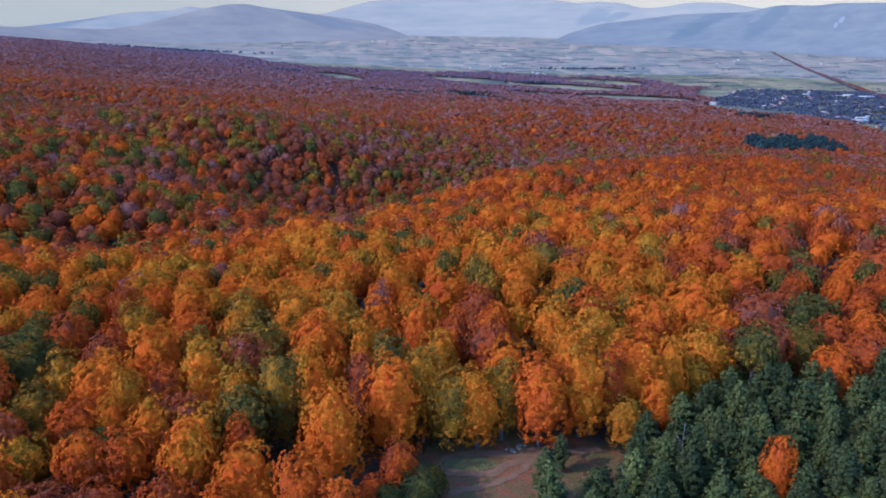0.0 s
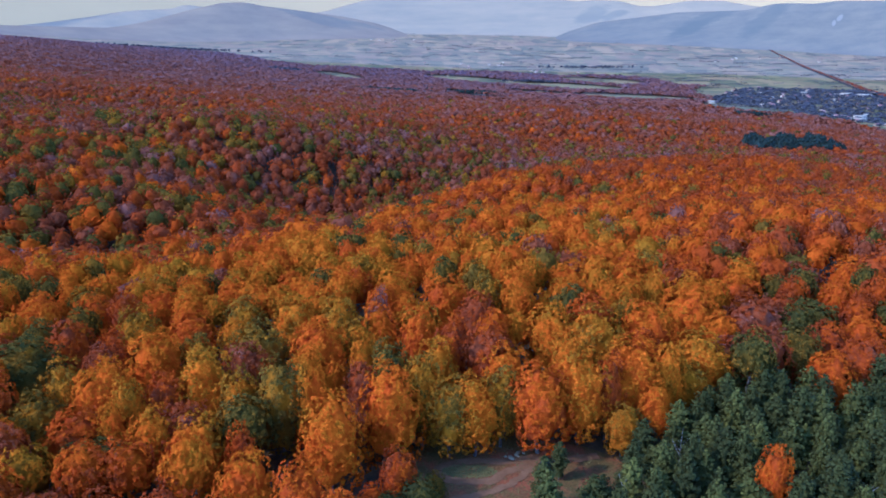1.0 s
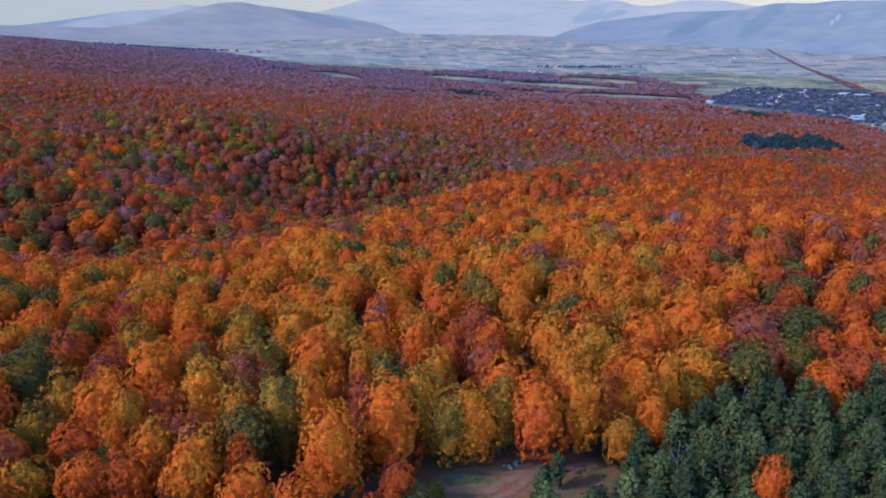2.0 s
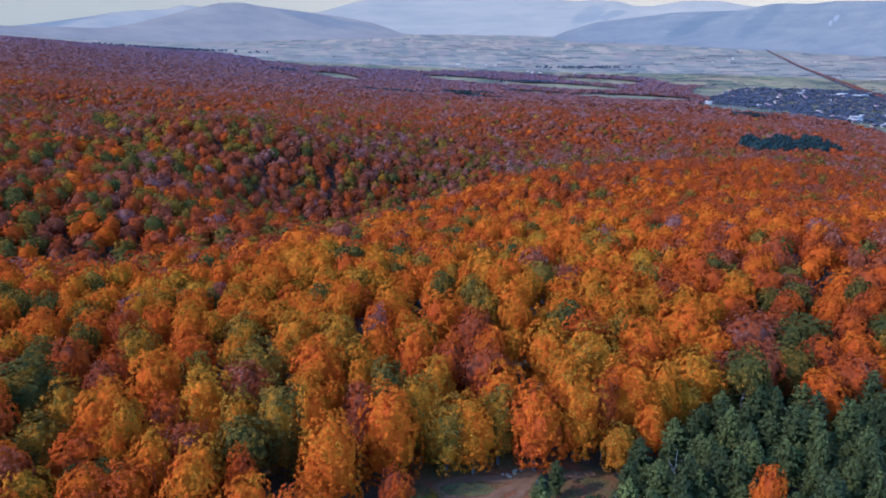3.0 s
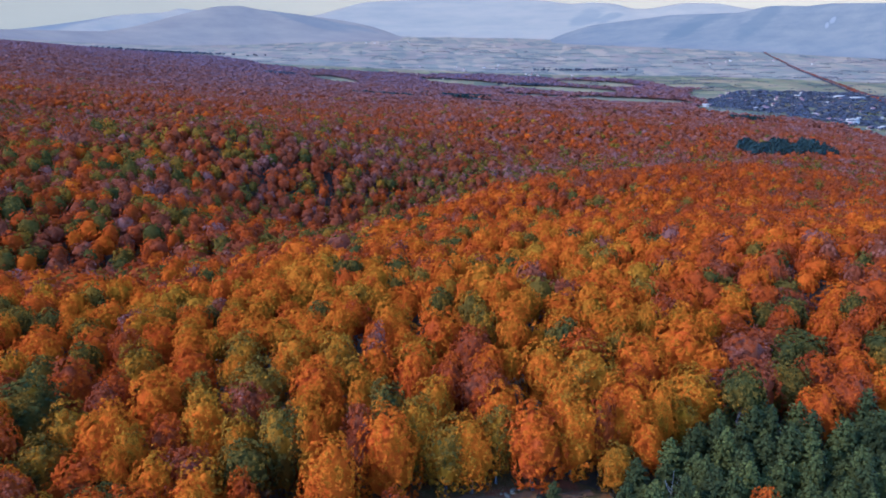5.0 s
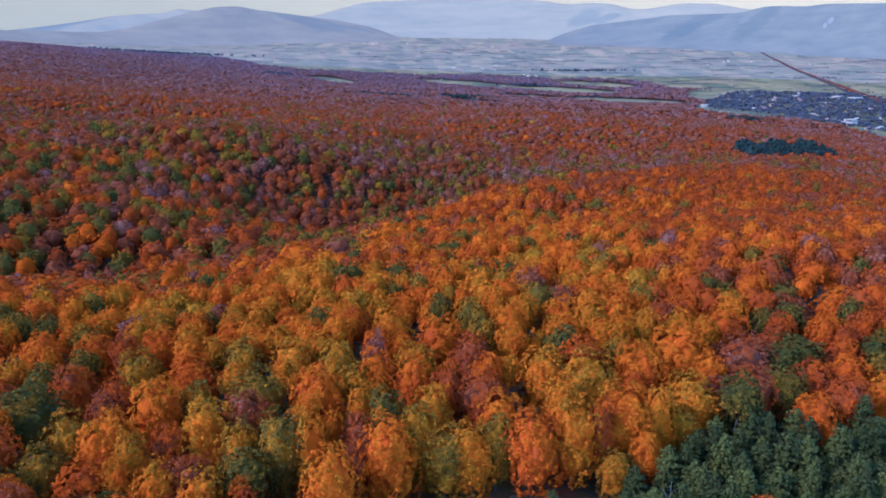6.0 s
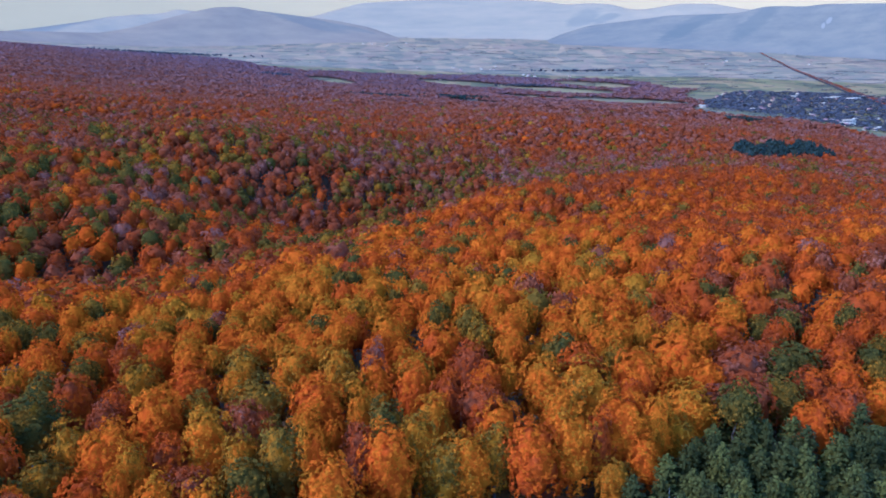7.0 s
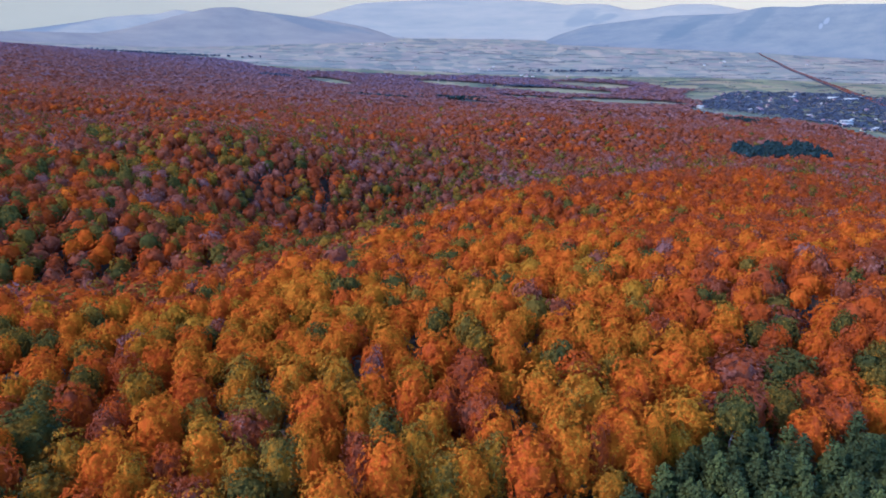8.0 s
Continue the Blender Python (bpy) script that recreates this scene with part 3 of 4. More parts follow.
def open_ground(x, y):
    """The grassy clearing and the pine grove, where no broadleaf tree grows by chance."""
    glade = ((x - 9) / 16) ** 2 + ((y - 92) / 9) ** 2 < 1
    pines = (y < 68 + 0.80 * x) & (y < 114) & (x > 3)
    return glade | pines


def scattered(step, jitter, y0, y1, r):
    """Jittered rows of planting places in the wedge of land ahead."""
    xs, ys = [], []
    for k, y in enumerate(np.arange(y0, y1, step * 0.87)):
        half = 0.65 * y + 22
        row = np.arange(-half, half, step) + (k % 2) * step / 2
        xs.append(row)
        ys.append(np.full(len(row), y))
    x, y = np.concatenate(xs), np.concatenate(ys)
    return x + r.uniform(-jitter, jitter, len(x)), y + r.uniform(-jitter, jitter, len(y))


def noise2(x, y, scale, seed):
    """Smooth variation over the land, 0 to 1."""
    r = np.random.default_rng(seed)
    v = np.zeros_like(np.asarray(x, float))
    for k in range(5):
        a, f, p = r.uniform(0, 6.28), r.uniform(0.6, 1.6) / scale, r.uniform(0, 6.28)
        v = v + np.sin((x * math.cos(a) + y * math.sin(a)) * f * 6.28 + p)
    return 0.5 + v / 7


def beyond_crest(x, y):
    """1 on the land behind the near rise: the valley and the older woods on its far side."""
    crest = np.interp(y, (150, 190, 205, 220, 236, 257, 340, 420, 435, 450, 505, 580, 670, 720, 860), (-120, -110, -80, -58, -44, -27, -20, -11, 23, 60, 107, 170, 250, 330, 900))
    return smooth(-5, 20, crest - x) * smooth(150, 200, y)


def forest_tint(x, y, r):
    """Autumn colour by place: golden on the near rise, redder on the slopes behind, far off browner and mauver with
    haze painted in.
    """
    n = len(x)
    behind = beyond_crest(x, y) * smooth(1000, 700, y)
    # eastern trees are tinted browner, and more often green, to darken that shaded slope
    east = smooth(35, 100, x) * smooth(95, 210, y) * smooth(900, 500, y)
    # tint climbs with distance, so far woods take the painted haze colours
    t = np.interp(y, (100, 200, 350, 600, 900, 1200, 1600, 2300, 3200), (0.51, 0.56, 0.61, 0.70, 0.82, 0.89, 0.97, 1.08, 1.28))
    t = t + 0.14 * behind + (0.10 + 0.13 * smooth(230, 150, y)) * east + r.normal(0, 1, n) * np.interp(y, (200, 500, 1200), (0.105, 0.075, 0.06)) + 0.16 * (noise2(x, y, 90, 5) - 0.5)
    green = r.uniform(0, 1, n) < (0.05 + 0.09 * noise2(x, y, 120, 9) + 0.22 * behind + 0.10 * smooth(35, 60, x) * smooth(240, 160, y)) * smooth(1800, 700, y)
    t = np.where(green, r.uniform(0.13, 0.31, n), t)
    # shade of the low ground is put in as deep red and dull green trees
    hollow_shade = smooth(46, 58, x) * smooth(172, 150, y)
    t = np.where(r.uniform(0, 1, n) < 0.75 * hollow_shade, np.where(r.uniform(0, 1, n) < 0.7, 0.74, 0.16), t)
    bare = r.uniform(0, 1, n) < 0.03
    return np.clip(np.where(bare, np.maximum(t, r.uniform(0.8, 0.95, n)), t), 0.05, 1.45)


# ---- near forest: every tree a thing of its own ----
NEAR_Y = 190
px, py = scattered(6.3, 2.1, 64, NEAR_Y, rng)
ok = ~open_ground(px, py)
for x, y, rr in zip(taken[:, 0], taken[:, 1], taken_r):
    ok &= (px - x) ** 2 + (py - y) ** 2 > (0.75 * rr + 2.4) ** 2
ok &= ~((abs(px) < 30) & (py < 88)) & ~((px > 28) & (px < 90) & (py < 110)) & ((px + 65) ** 2 + (py - 103) ** 2 > 45)
px, py = px[ok], py[ok]
pt = forest_tint(px, py, rng)
order = np.argsort(py)[: 300 - len(PLACED)]
NEAR_EDGE = float(py[order].max())
for k in order:
    PLACED.append((float(px[k]), float(py[k]), float(rng.uniform(3.1, 4.4)), float(pt[k]), float(rng.uniform(14.0, 17.5))))
for k, (x, y, spread, tint, height) in enumerate(PLACED):
    beech(x, y, spread * (1.1 if k < AT_EDGE else 0.9), tint, height, k, k < SINGLED)


# golden trees that stand out on the far rise
for x, y, spread, tint, height, k in ((330, 712, 5.6, 0.38, 20, 2), (333, 910, 6.0, 0.44, 21, 5), (-225, 569, 5.4, 0.48, 20, 7), (-177, 416, 4.0, 0.40, 17, 3)):
    beech(x, y, spread, tint, height, k)
    PLACED.append((x, y, spread, tint, height))


# ---- forest beyond: too many to count ----
def conifers(x, y):
    """The dark plantation on the far slope."""
    along = (x - 425) / 172
    across = (y - 955 - 85 * along) / 78
    return (along > 0) & (along < 1) & (across > -0.1) & (across < 0.6 + 0.35 * np.sin(9 * along) ** 2)


def mass(name, label, places, templates, material_used):
    """One joined mesh of crowns: places as x, y, tint, spread, height."""
    V, T, tt, base = [], [], [], 0
    x, y, tint, spread, height = places
    z = land(x, y)
    which = np.arange(len(x)) * 7 % len(templates)
    turn = rng.uniform(0, 6.28, len(x))
    for w, (v, t) in enumerate(templates):
        k = np.nonzero(which == w)[0]
        if not len(k):
            continue
        c, s = np.cos(turn[k])[:, None], np.sin(turn[k])[:, None]
        vx = (v[:, 0] * c - v[:, 1] * s) * spread[k][:, None] + x[k][:, None]
        vy = (v[:, 0] * s + v[:, 1] * c) * spread[k][:, None] + y[k][:, None]
        vz = v[:, 2] * height[k][:, None] + z[k][:, None]
        V.append(np.stack((vx, vy, vz), -1).reshape(-1, 3))
        offs = base + np.arange(len(k))[:, None, None] * len(v)
        T.append((t[None] + offs).reshape(-1, 3))
        tt.append(np.repeat(tint[k], len(t)))
        base += len(k) * len(v)
    me = mesh_from(name, np.concatenate(V), np.concatenate(T), None, np.concatenate(tt))
    me.materials.append(material_used)
    return tagged(new(name, me), label, "forest", kind="stuff")


mid_templates = [crown_shape(300 + k, ICO2, 84, 4, 0.6, 9, 0.30, 0.48, 0.48, 5.4, 16.5, 0.82) for k in range(12)]
light_templates = [crown_shape(350 + k, ICO1, 40, 4, 0.85, 8, 0.30, 0.46, 0.65, 5.4, 16.5, 0.82) for k in range(12)]
old_templates = [crown_shape(330 + k, ICO2, 50, 4, 0.85, 9, 0.30, 0.16, 0.6, 5.8, 19.0, 0.82) for k in range(12)]
far_templates = [crown_shape(400 + k, ICO1, 22, 3, 1.15, 7, 0.30, 0.2, 0.9, 5.5, 16.5, 0.82) for k in range(12)]
small_templates = [crown_shape(450 + k, ICO1, 8, 2, 1.7, 7, 0.3, 0.3, 1.5, 5.8, 16.5, 0.84) for k in range(12)]
farther_templates = [puff(500 + k, 12, 0.25) for k in range(12)]

# rows: spacing, from, to, spread, height, behind the crest or not, crowns
for step, y0, y1, spread, tall, old, kinds in (
    (6.2, 64, 340, 3.55, 16.0, False, mid_templates),
    (6.9, 340, 560, 4.0, 16.0, False, light_templates),
    (8.9, 560, 900, 5.5, 16.3, False, far_templates),
    (10.6, 140, 560, 6.3, 20.0, True, old_templates),
    (10.4, 560, 900, 6.4, 19.0, True, far_templates),
):
    x, y = scattered(step, step * 0.42, y0, y1, rng)
    ok = (y > NEAR_EDGE) | ((abs(x) > 0.64 * y + 12) & (y > 110))
    ok &= ~open_ground(x, y) & ~conifers(x, y) & ((beyond_crest(x, y) > 0.5) == old)
    for qx, qy, rr, *_ in PLACED:
        ok &= (x - qx) ** 2 + (y - qy) ** 2 > (0.7 * rr + 1.8) ** 2
    x, y = x[ok], y[ok]
    n = len(x)
    label = "older red, brown and olive autumn trees across the valley" if old else "dense canopy of orange, gold and olive autumn trees"
    mass("autumn_forest", label, (x, y, forest_tint(x, y, rng), spread * rng.uniform(0.66, 1.25, n), tall * rng.uniform(0.84, 1.14, n)), kinds, LEAF_FAR)

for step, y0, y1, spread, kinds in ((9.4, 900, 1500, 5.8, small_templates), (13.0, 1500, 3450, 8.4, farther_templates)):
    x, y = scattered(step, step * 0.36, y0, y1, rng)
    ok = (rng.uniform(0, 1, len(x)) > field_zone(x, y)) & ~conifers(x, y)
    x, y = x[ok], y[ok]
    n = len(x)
    mass("autumn_forest", "distant autumn woodland, brown and purple with painted haze", (x, y, forest_tint(x, y, rng), spread * rng.uniform(0.8, 1.2, n), rng.uniform(11.5, 17.5, n) * (1 - 0.28 * smooth(1500, 1800, y))), kinds, LEAF_FAR)


# ---- pine grove ----
def pine_meshes(seed):
    r = np.random.default_rng(seed)
    height = 15.0
    pts, nrm = [], []
    for k in range(28):
        t = k / 27
        z = 4.6 + (height - 4.7) * t
        reach = 2.6 * (1 - t) ** 0.5 * (0.66 + 0.55 * r.random()) + 0.12
        if t < 0.12:
            reach *= 0.75
        for b in range(8 if t < 0.8 else 6):
            a = r.uniform(0, 6.28)
            n = max(5, int(reach * 6.5))
            s = 0.25 + 0.75 * (np.arange(n) + r.uniform(0.3, 1.0, n)) / n
            d = np.stack((np.cos(a) * reach * s, np.sin(a) * reach * s, z + 0.42 * reach * s ** 2 - 0.15 * reach + r.normal(0, 0.1, n)), -1) + r.normal(0, 0.11, (n, 3))
            pts.append(d)
            nrm.append(np.stack((np.full(n, np.cos(a) * 0.8), np.full(n, np.sin(a) * 0.8), np.full(n, 0.6)), -1))
    v, f = leaf_sprays(np.concatenate(pts), np.concatenate(nrm), 0.27, r)
    core_v, core_f = tube([(0, 0, 2.4), (0, 0, 4.5), (0, 0, 7), (0, 0, 9.5), (0, 0, 12), (0, 0, 14.4)], 1.2, 0.1, 9)
    core_v = core_v * np.concatenate((r.uniform(0.75, 1.2, (len(core_v), 2)), np.ones((len(core_v), 1))), 1)
    me = mesh_from("crown", np.concatenate((v, core_v)), f, core_f + len(v))
    me.materials.append(NEEDLE)
    tv, tf = tube([(0, 0, -0.5), (0.05, 0, 5), (0, 0.08, 10), (0, 0, 14.7)], 0.17, 0.02, 7)
    tm = mesh_from("trunk", tv, None, tf, smooth_shade=True)
    tm.materials.append(BARK)
    return me, tm


PINES = [pine_meshes(600 + k) for k in range(6)]


def pine(x, y, spread, height, seed):
    tree = new("pine_tree")
    tree.location = (x, y, float(land(x, y)))
    size = "small" if height < 11 else ("tall" if height > 14 else "mid-sized")
    tagged(tree, f"{size} dark blue-green pine tree with upswept branches", "tree", "pines of the grove")
    for name, me in zip(("crown", "trunk"), PINES[seed % 6]):
        o = new(name, me)
        o.parent = tree
        o.scale = (spread / 2.35, spread / 2.35, height / 15.0)
        o.rotation_euler = (0, 0, seed * 2.1)
    return tree


gx2, gy2 = [], []
for k, y in enumerate(np.arange(63, 117, 3.7)):
    for x in np.arange(6, 92, 3.8):
        gx2.append(x + (k % 2) * 2.0)
        gy2.append(y)
gx2 = np.array(gx2) + rng.uniform(-1.3, 1.3, len(gx2))
gy2 = np.array(gy2) + rng.uniform(-1.2, 1.2, len(gy2))
edge_y = np.minimum(np.where(gx2 < 27, 69.0, 72.0) + 0.84 * gx2, 114.5)
in_grove = (gy2 < edge_y) & (gx2 < 0.68 * gy2 + 8) & ~((gx2 < 25) & (gy2 > 91.5))
in_grove &= (gx2 - 46.8) ** 2 + (gy2 - 89) ** 2 > 12
for x, y in ((65.5, 111.9), (73.7, 115.9)):
    in_grove &= (gx2 - x) ** 2 + (gy2 - y) ** 2 > 10
for k, (x, y) in enumerate(zip(gx2[in_grove], gy2[in_grove])):
    pine(float(x), float(y), float(rng.uniform(1.7, 2.5)), float(rng.uniform(7.0, 12.5)), k)


pine(16.8, 93.4, 1.5, 6.6, 3)
pine(13.4, 86.5, 1.8, 9.0, 5)


def slim_trunk(x, y, height, lean):
    """A pale, leafless stem with a few twigs."""
    tree = new("bare_birch")
    tree.location = (x, y, float(land(x, y)))
    tagged(tree, "thin pale leafless birch stem among pines", "tree", "bare stems in the grove")
    r = np.random.default_rng(int(x * 10))
    pieces = [tube([(0, 0, -0.3), (lean * 0.3, 0, height * 0.4), (lean, 0.2, height)], 0.09, 0.02, 6)]
    for k in range(7):
        t = r.uniform(0.45, 0.95)
        a = r.uniform(0, 6.28)
        p = Vector((lean * t, 0.1, height * t))
        pieces.append(tube([p, p + Vector((0.7 * math.cos(a), 0.7 * math.sin(a), 0.6)), p + Vector((1.3 * math.cos(a), 1.3 * math.sin(a), 1.5))], 0.04, 0.012, 5))
    v, f = joined(pieces)
    me = mesh_from("trunk", v, None, f, smooth_shade=True)
    me.materials.append(BIRCH)
    o = new("trunk", me)
    o.parent = tree
    return tree


for x, y, h, lean in ((33.4, 91.0, 10.5, 0.2), (22.0, 81.5, 9.0, 1.2), (52.5, 80.5, 9.0, 1.5), (55.0, 80.0, 8.5, 2.4)):
    slim_trunk(x, y, h, lean)


# ---- the clearing: track, stones, grass, parked car ----
def part(name, verts, faces, mat, parent, label="", tris=None, shade=False):
    me = mesh_from(name, verts, tris, faces, smooth_shade=shade)
    me.materials.append(mat)
    o = new(name, me)
    o.parent = parent
    if label:
        tagged(o, label)
    return o


DIRT = plain_material("pinkish_dirt", (0.130, 0.056, 0.018), (0.205, 0.098, 0.036), 0.5, 0.95, 0.5)
GRASS = plain_material("dry_grass", (0.080, 0.070, 0.014), (0.150, 0.098, 0.024), 0.45, 0.9)
STONE = plain_material("limestone", (0.22, 0.155, 0.075), (0.32, 0.23, 0.115), 1.5, 0.85, 0.5)


def track(label, way, half, lift):
    """A strip of worn earth along a way, with two shallow ruts."""
    tv, tf = [], []
    steps = 60
    for k in range(steps + 1):
        u = k / steps * (len(way) - 1)
        i = min(int(u), len(way) - 2)
        f = u - i
        cx, cy = (way[i][j] * (1 - f) + way[i + 1][j] * f for j in (0, 1))
        dx, dy = way[i + 1][0] - way[i][0], way[i + 1][1] - way[i][1]
        ln = math.hypot(dx, dy)
        for s in range(5):
            off = (s - 2) / 2 * half * (1 + 0.22 * math.sin(k * 0.7 + s) + 0.15 * math.sin(k * 1.9))
            xx, yy = cx - dy / ln * off, cy + dx / ln * off
            tv.append((xx, yy, float(land(xx, yy)) + lift - (0.04 if s in (1, 3) else 0.0)))
            if k and s:
                b = k * 5 + s
                tf.append((b - 6, b - 1, b, b - 5))
    me = mesh_from("dirt_track", np.array(tv), None, np.array(tf)[:, ::-1], smooth_shade=True)
    me.materials.append(DIRT)
    return tagged(new("dirt_track", me), label, "track", kind="structure")


LOOP = [(14.5, 98.6), (9.5, 97.6), (4.0, 97.4), (0.2, 96.6), (-1.2, 95.0), (0.0, 93.2), (3.5, 92.4), (7.0, 93.0), (9.6, 95.2), (13.0, 97.2), (18.0, 98.2), (24.0, 99.2)]
SPUR = [(-4.0, 87.6), (1.0, 88.6), (5.5, 90.0), (9.2, 91.8), (11.6, 94.2), (13.6, 96.6)]
track("worn reddish dirt track looping round the grass of the clearing", LOOP, 0.75, 0.17)
track("pale dusty wheel track leading into the clearing", SPUR, 0.6, 0.20)

def earth_material():
    m, nt, bsdf = material("clearing_earth")
    tex = nt.nodes.new("ShaderNodeTexCoord")
    patch = node(nt, "ShaderNodeTexNoise", Scale=0.22, Detail=4.0, Roughness=0.6)
    crumbs = node(nt, "ShaderNodeTexNoise", Scale=3.0, Detail=4.0, Roughness=0.7)
    for q in (patch, crumbs):
        nt.links.new(tex.outputs["Object"], q.inputs["Vector"])
    earth = ramp(nt, [(0.3, (0.084, 0.062, 0.012)), (0.42, (0.125, 0.070, 0.014)), (0.52, (0.175, 0.066, 0.017)), (0.62, (0.25, 0.062, 0.017)), (0.72, (0.19, 0.090, 0.028))])
    nt.links.new(patch.outputs["Fac"], earth.inputs["Fac"])
    grit = ramp(nt, [(0.3, (0.55, 0.55, 0.55)), (0.7, (1.2, 1.2, 1.2))])
    nt.links.new(crumbs.outputs["Fac"], grit.inputs["Fac"])
    nt.links.new(mixed(nt, "MULTIPLY", 1.0, earth.outputs["Color"], grit.outputs["Color"]), bsdf.inputs["Base Color"])
    bsdf.inputs["Roughness"].default_value = 0.95
    return m


ex, ey = np.meshgrid(np.linspace(-1, 1, 41), np.linspace(-1, 1, 41))
er = np.sqrt(np.maximum(ex ** 2, ey ** 2) / np.maximum(ex ** 2 + ey ** 2, 1e-9))
wx, wy = 10 + 20 * ex * er, 94 + 11 * ey * er
ii, jj = np.meshgrid(np.arange(40), np.arange(40), indexing="ij")
quads = np.stack((ii * 41 + jj, ii * 41 + jj + 1, (ii + 1) * 41 + jj + 1, (ii + 1) * 41 + jj), -1).reshape(-1, 4)
earth_mesh = mesh_from("clearing_floor", np.stack((wx, wy, land(wx, wy) + 0.10 - 0.14 * np.maximum(abs(ex), abs(ey)) ** 6), -1).reshape(-1, 3), None, quads, smooth_shade=True)
earth_mesh.materials.append(earth_material())
tagged(new("clearing_floor", earth_mesh), "reddish earth with fallen leaves and olive grass", "ground", kind="structure")

n = 5200
ax, ay = rng.uniform(-9, 27, n), rng.uniform(83, 103, n)
sward = ((ax - 3.6) / 4.4) ** 2 + ((ay - 95.0) / 1.7) ** 2 < rng.uniform(0.7, 1.1, n)
fringe = (((ax - 9) / 18) ** 2 + ((ay - 93) / 10) ** 2 < 1) & (rng.uniform(0, 1, n) < 0.35)
for wx, wy in LOOP + SPUR:
    fringe &= (ax - wx) ** 2 + (ay - wy) ** 2 > rng.uniform(0.6, 2.6, n)
ok = sward | fringe
turf = rng.uniform(0, 1, (1500, 2)) * np.array((2 * math.pi, 1))
tx, ty = 3.6 + 4.2 * np.sqrt(turf[:, 1]) * np.cos(turf[:, 0]), 95.0 + 1.5 * np.sqrt(turf[:, 1]) * np.sin(turf[:, 0])
ax, ay = np.concatenate((ax[ok], tx)), np.concatenate((ay[ok], ty))
base = np.stack((ax, ay, land(ax, ay) + 0.16), -1)
v, q = leaf_sprays(base, np.tile((0.0, -0.4, 0.9), (len(base), 1)), 0.15, rng)
grass_mesh = mesh_from("grass", v, q)
grass_mesh.materials.append(GRASS)
tagged(new("grass", grass_mesh), "tufts of dull green and straw grass", "grass", kind="stuff")


def rock(x, y, sx, sy, sz, seed):
    r = np.random.default_rng(seed)
    v0, f0 = ICO2
    v = v0 * r.uniform(0.8, 1.15, (len(v0), 1)) * np.array((sx, sy, sz))
    me = mesh_from("limestone_rock", v, f0)
    me.materials.append(STONE)
    o = new("limestone_rock", me)
    o.location = (x, y, float(land(x, y)) + sz * 0.45)
    o.rotation_euler = (0, 0, seed)
    return tagged(o, "pale limestone rock lying at the clearing's edge", "rock", "rocks in the clearing")


for k, (x, y, a, b, c) in enumerate(((9.4, 98.8, 0.35, 0.25, 0.18), (10.3, 98.4, 0.8, 0.45, 0.25), (11.2, 98.9, 0.5, 0.3, 0.22), (11.4, 99.7, 0.75, 0.35, 0.25), (12.3, 99.9, 0.4, 0.25, 0.2))):
    rock(x, y, a, b, c, k + 1)


def car(x, y, turn):
    paint = plain_material("dark_teal_paint", (0.014, 0.017, 0.016), (0.020, 0.025, 0.024), 3, 0.5)
    glass = plain_material("car_glass", (0.02, 0.03, 0.035), (0.03, 0.04, 0.045), 3, 0.08)
    rubber = plain_material("rubber", (0.012, 0.012, 0.012), (0.03, 0.03, 0.03), 8, 0.85)
    metal = plain_material("wheel_metal", (0.3, 0.3, 0.3), (0.5, 0.5, 0.5), 8, 0.4)
    lamp = plain_material("lamp_glass", (0.6, 0.6, 0.58), (0.75, 0.74, 0.7), 8, 0.2)
    thing = new("car")
    thing.matrix_world = pose(x, y, float(land(x, y)) + 0.1, 0, 0, turn)
    tagged(thing, "small dark teal car parked on the dirt of the clearing", "car")

    def loft(sections):
        """Hull through rectangles: (x, half width, z low, z high)."""
        vs, fs = [], []
        for k, (cx, hw, z0, z1) in enumerate(sections):
            vs += [(cx, -hw, z0), (cx, -hw * 0.94, z1), (cx, hw * 0.94, z1), (cx, hw, z0)]
            if k:
                b = k * 4
                fs += [(b - 4 + i, b + i, b + (i + 1) % 4, b - 4 + (i + 1) % 4) for i in range(4)]
        e = len(vs) - 4
        fs += [(0, 1, 2, 3), (e + 3, e + 2, e + 1, e)]
        return np.array(vs), np.array(fs)

    part("body", *loft([(-2.0, 0.74, 0.4, 0.72), (-1.9, 0.82, 0.3, 0.9), (-0.9, 0.85, 0.25, 0.92), (0.9, 0.85, 0.25, 0.9), (1.85, 0.8, 0.3, 0.78), (2.0, 0.7, 0.4, 0.62)]), paint, thing)
    part("cabin", *loft([(-1.75, 0.74, 0.9, 0.95), (-1.2, 0.68, 0.9, 1.38), (0.25, 0.68, 0.9, 1.42), (1.05, 0.76, 0.88, 0.93)]), glass, thing, "dark window glass")
    part("roof", *loft([(-1.22, 0.66, 1.37, 1.42), (-0.5, 0.66, 1.42, 1.47), (0.27, 0.66, 1.41, 1.45)]), paint, thing)
    for wx in (-1.25, 1.25):
        for wy in (-0.78, 0.78):
            o = part("wheel", *tube([(wx, wy - 0.1, 0.3), (wx, wy + 0.1, 0.3)], 0.31, 0.31, 14), rubber, thing)
            rim = part("rim", *tube([(wx, wy - 0.11, 0.3), (wx, wy, 0.3), (wx, wy + 0.11, 0.3)], 0.19, 0.19, 12), metal, o)
    for wy in (-0.55, 0.55):
        part("headlight", *loft([(1.96, 0.12, 0.55, 0.68), (2.02, 0.1, 0.56, 0.66)]), lamp, thing).location = (0, wy, 0)


car(15.4, 96.5, 65)


# ---- the plain: village, avenue, copses, farms ----
PLASTER = plain_material("white_plaster", (0.50, 0.36, 0.20), (0.62, 0.46, 0.28), 0.4, 0.9)
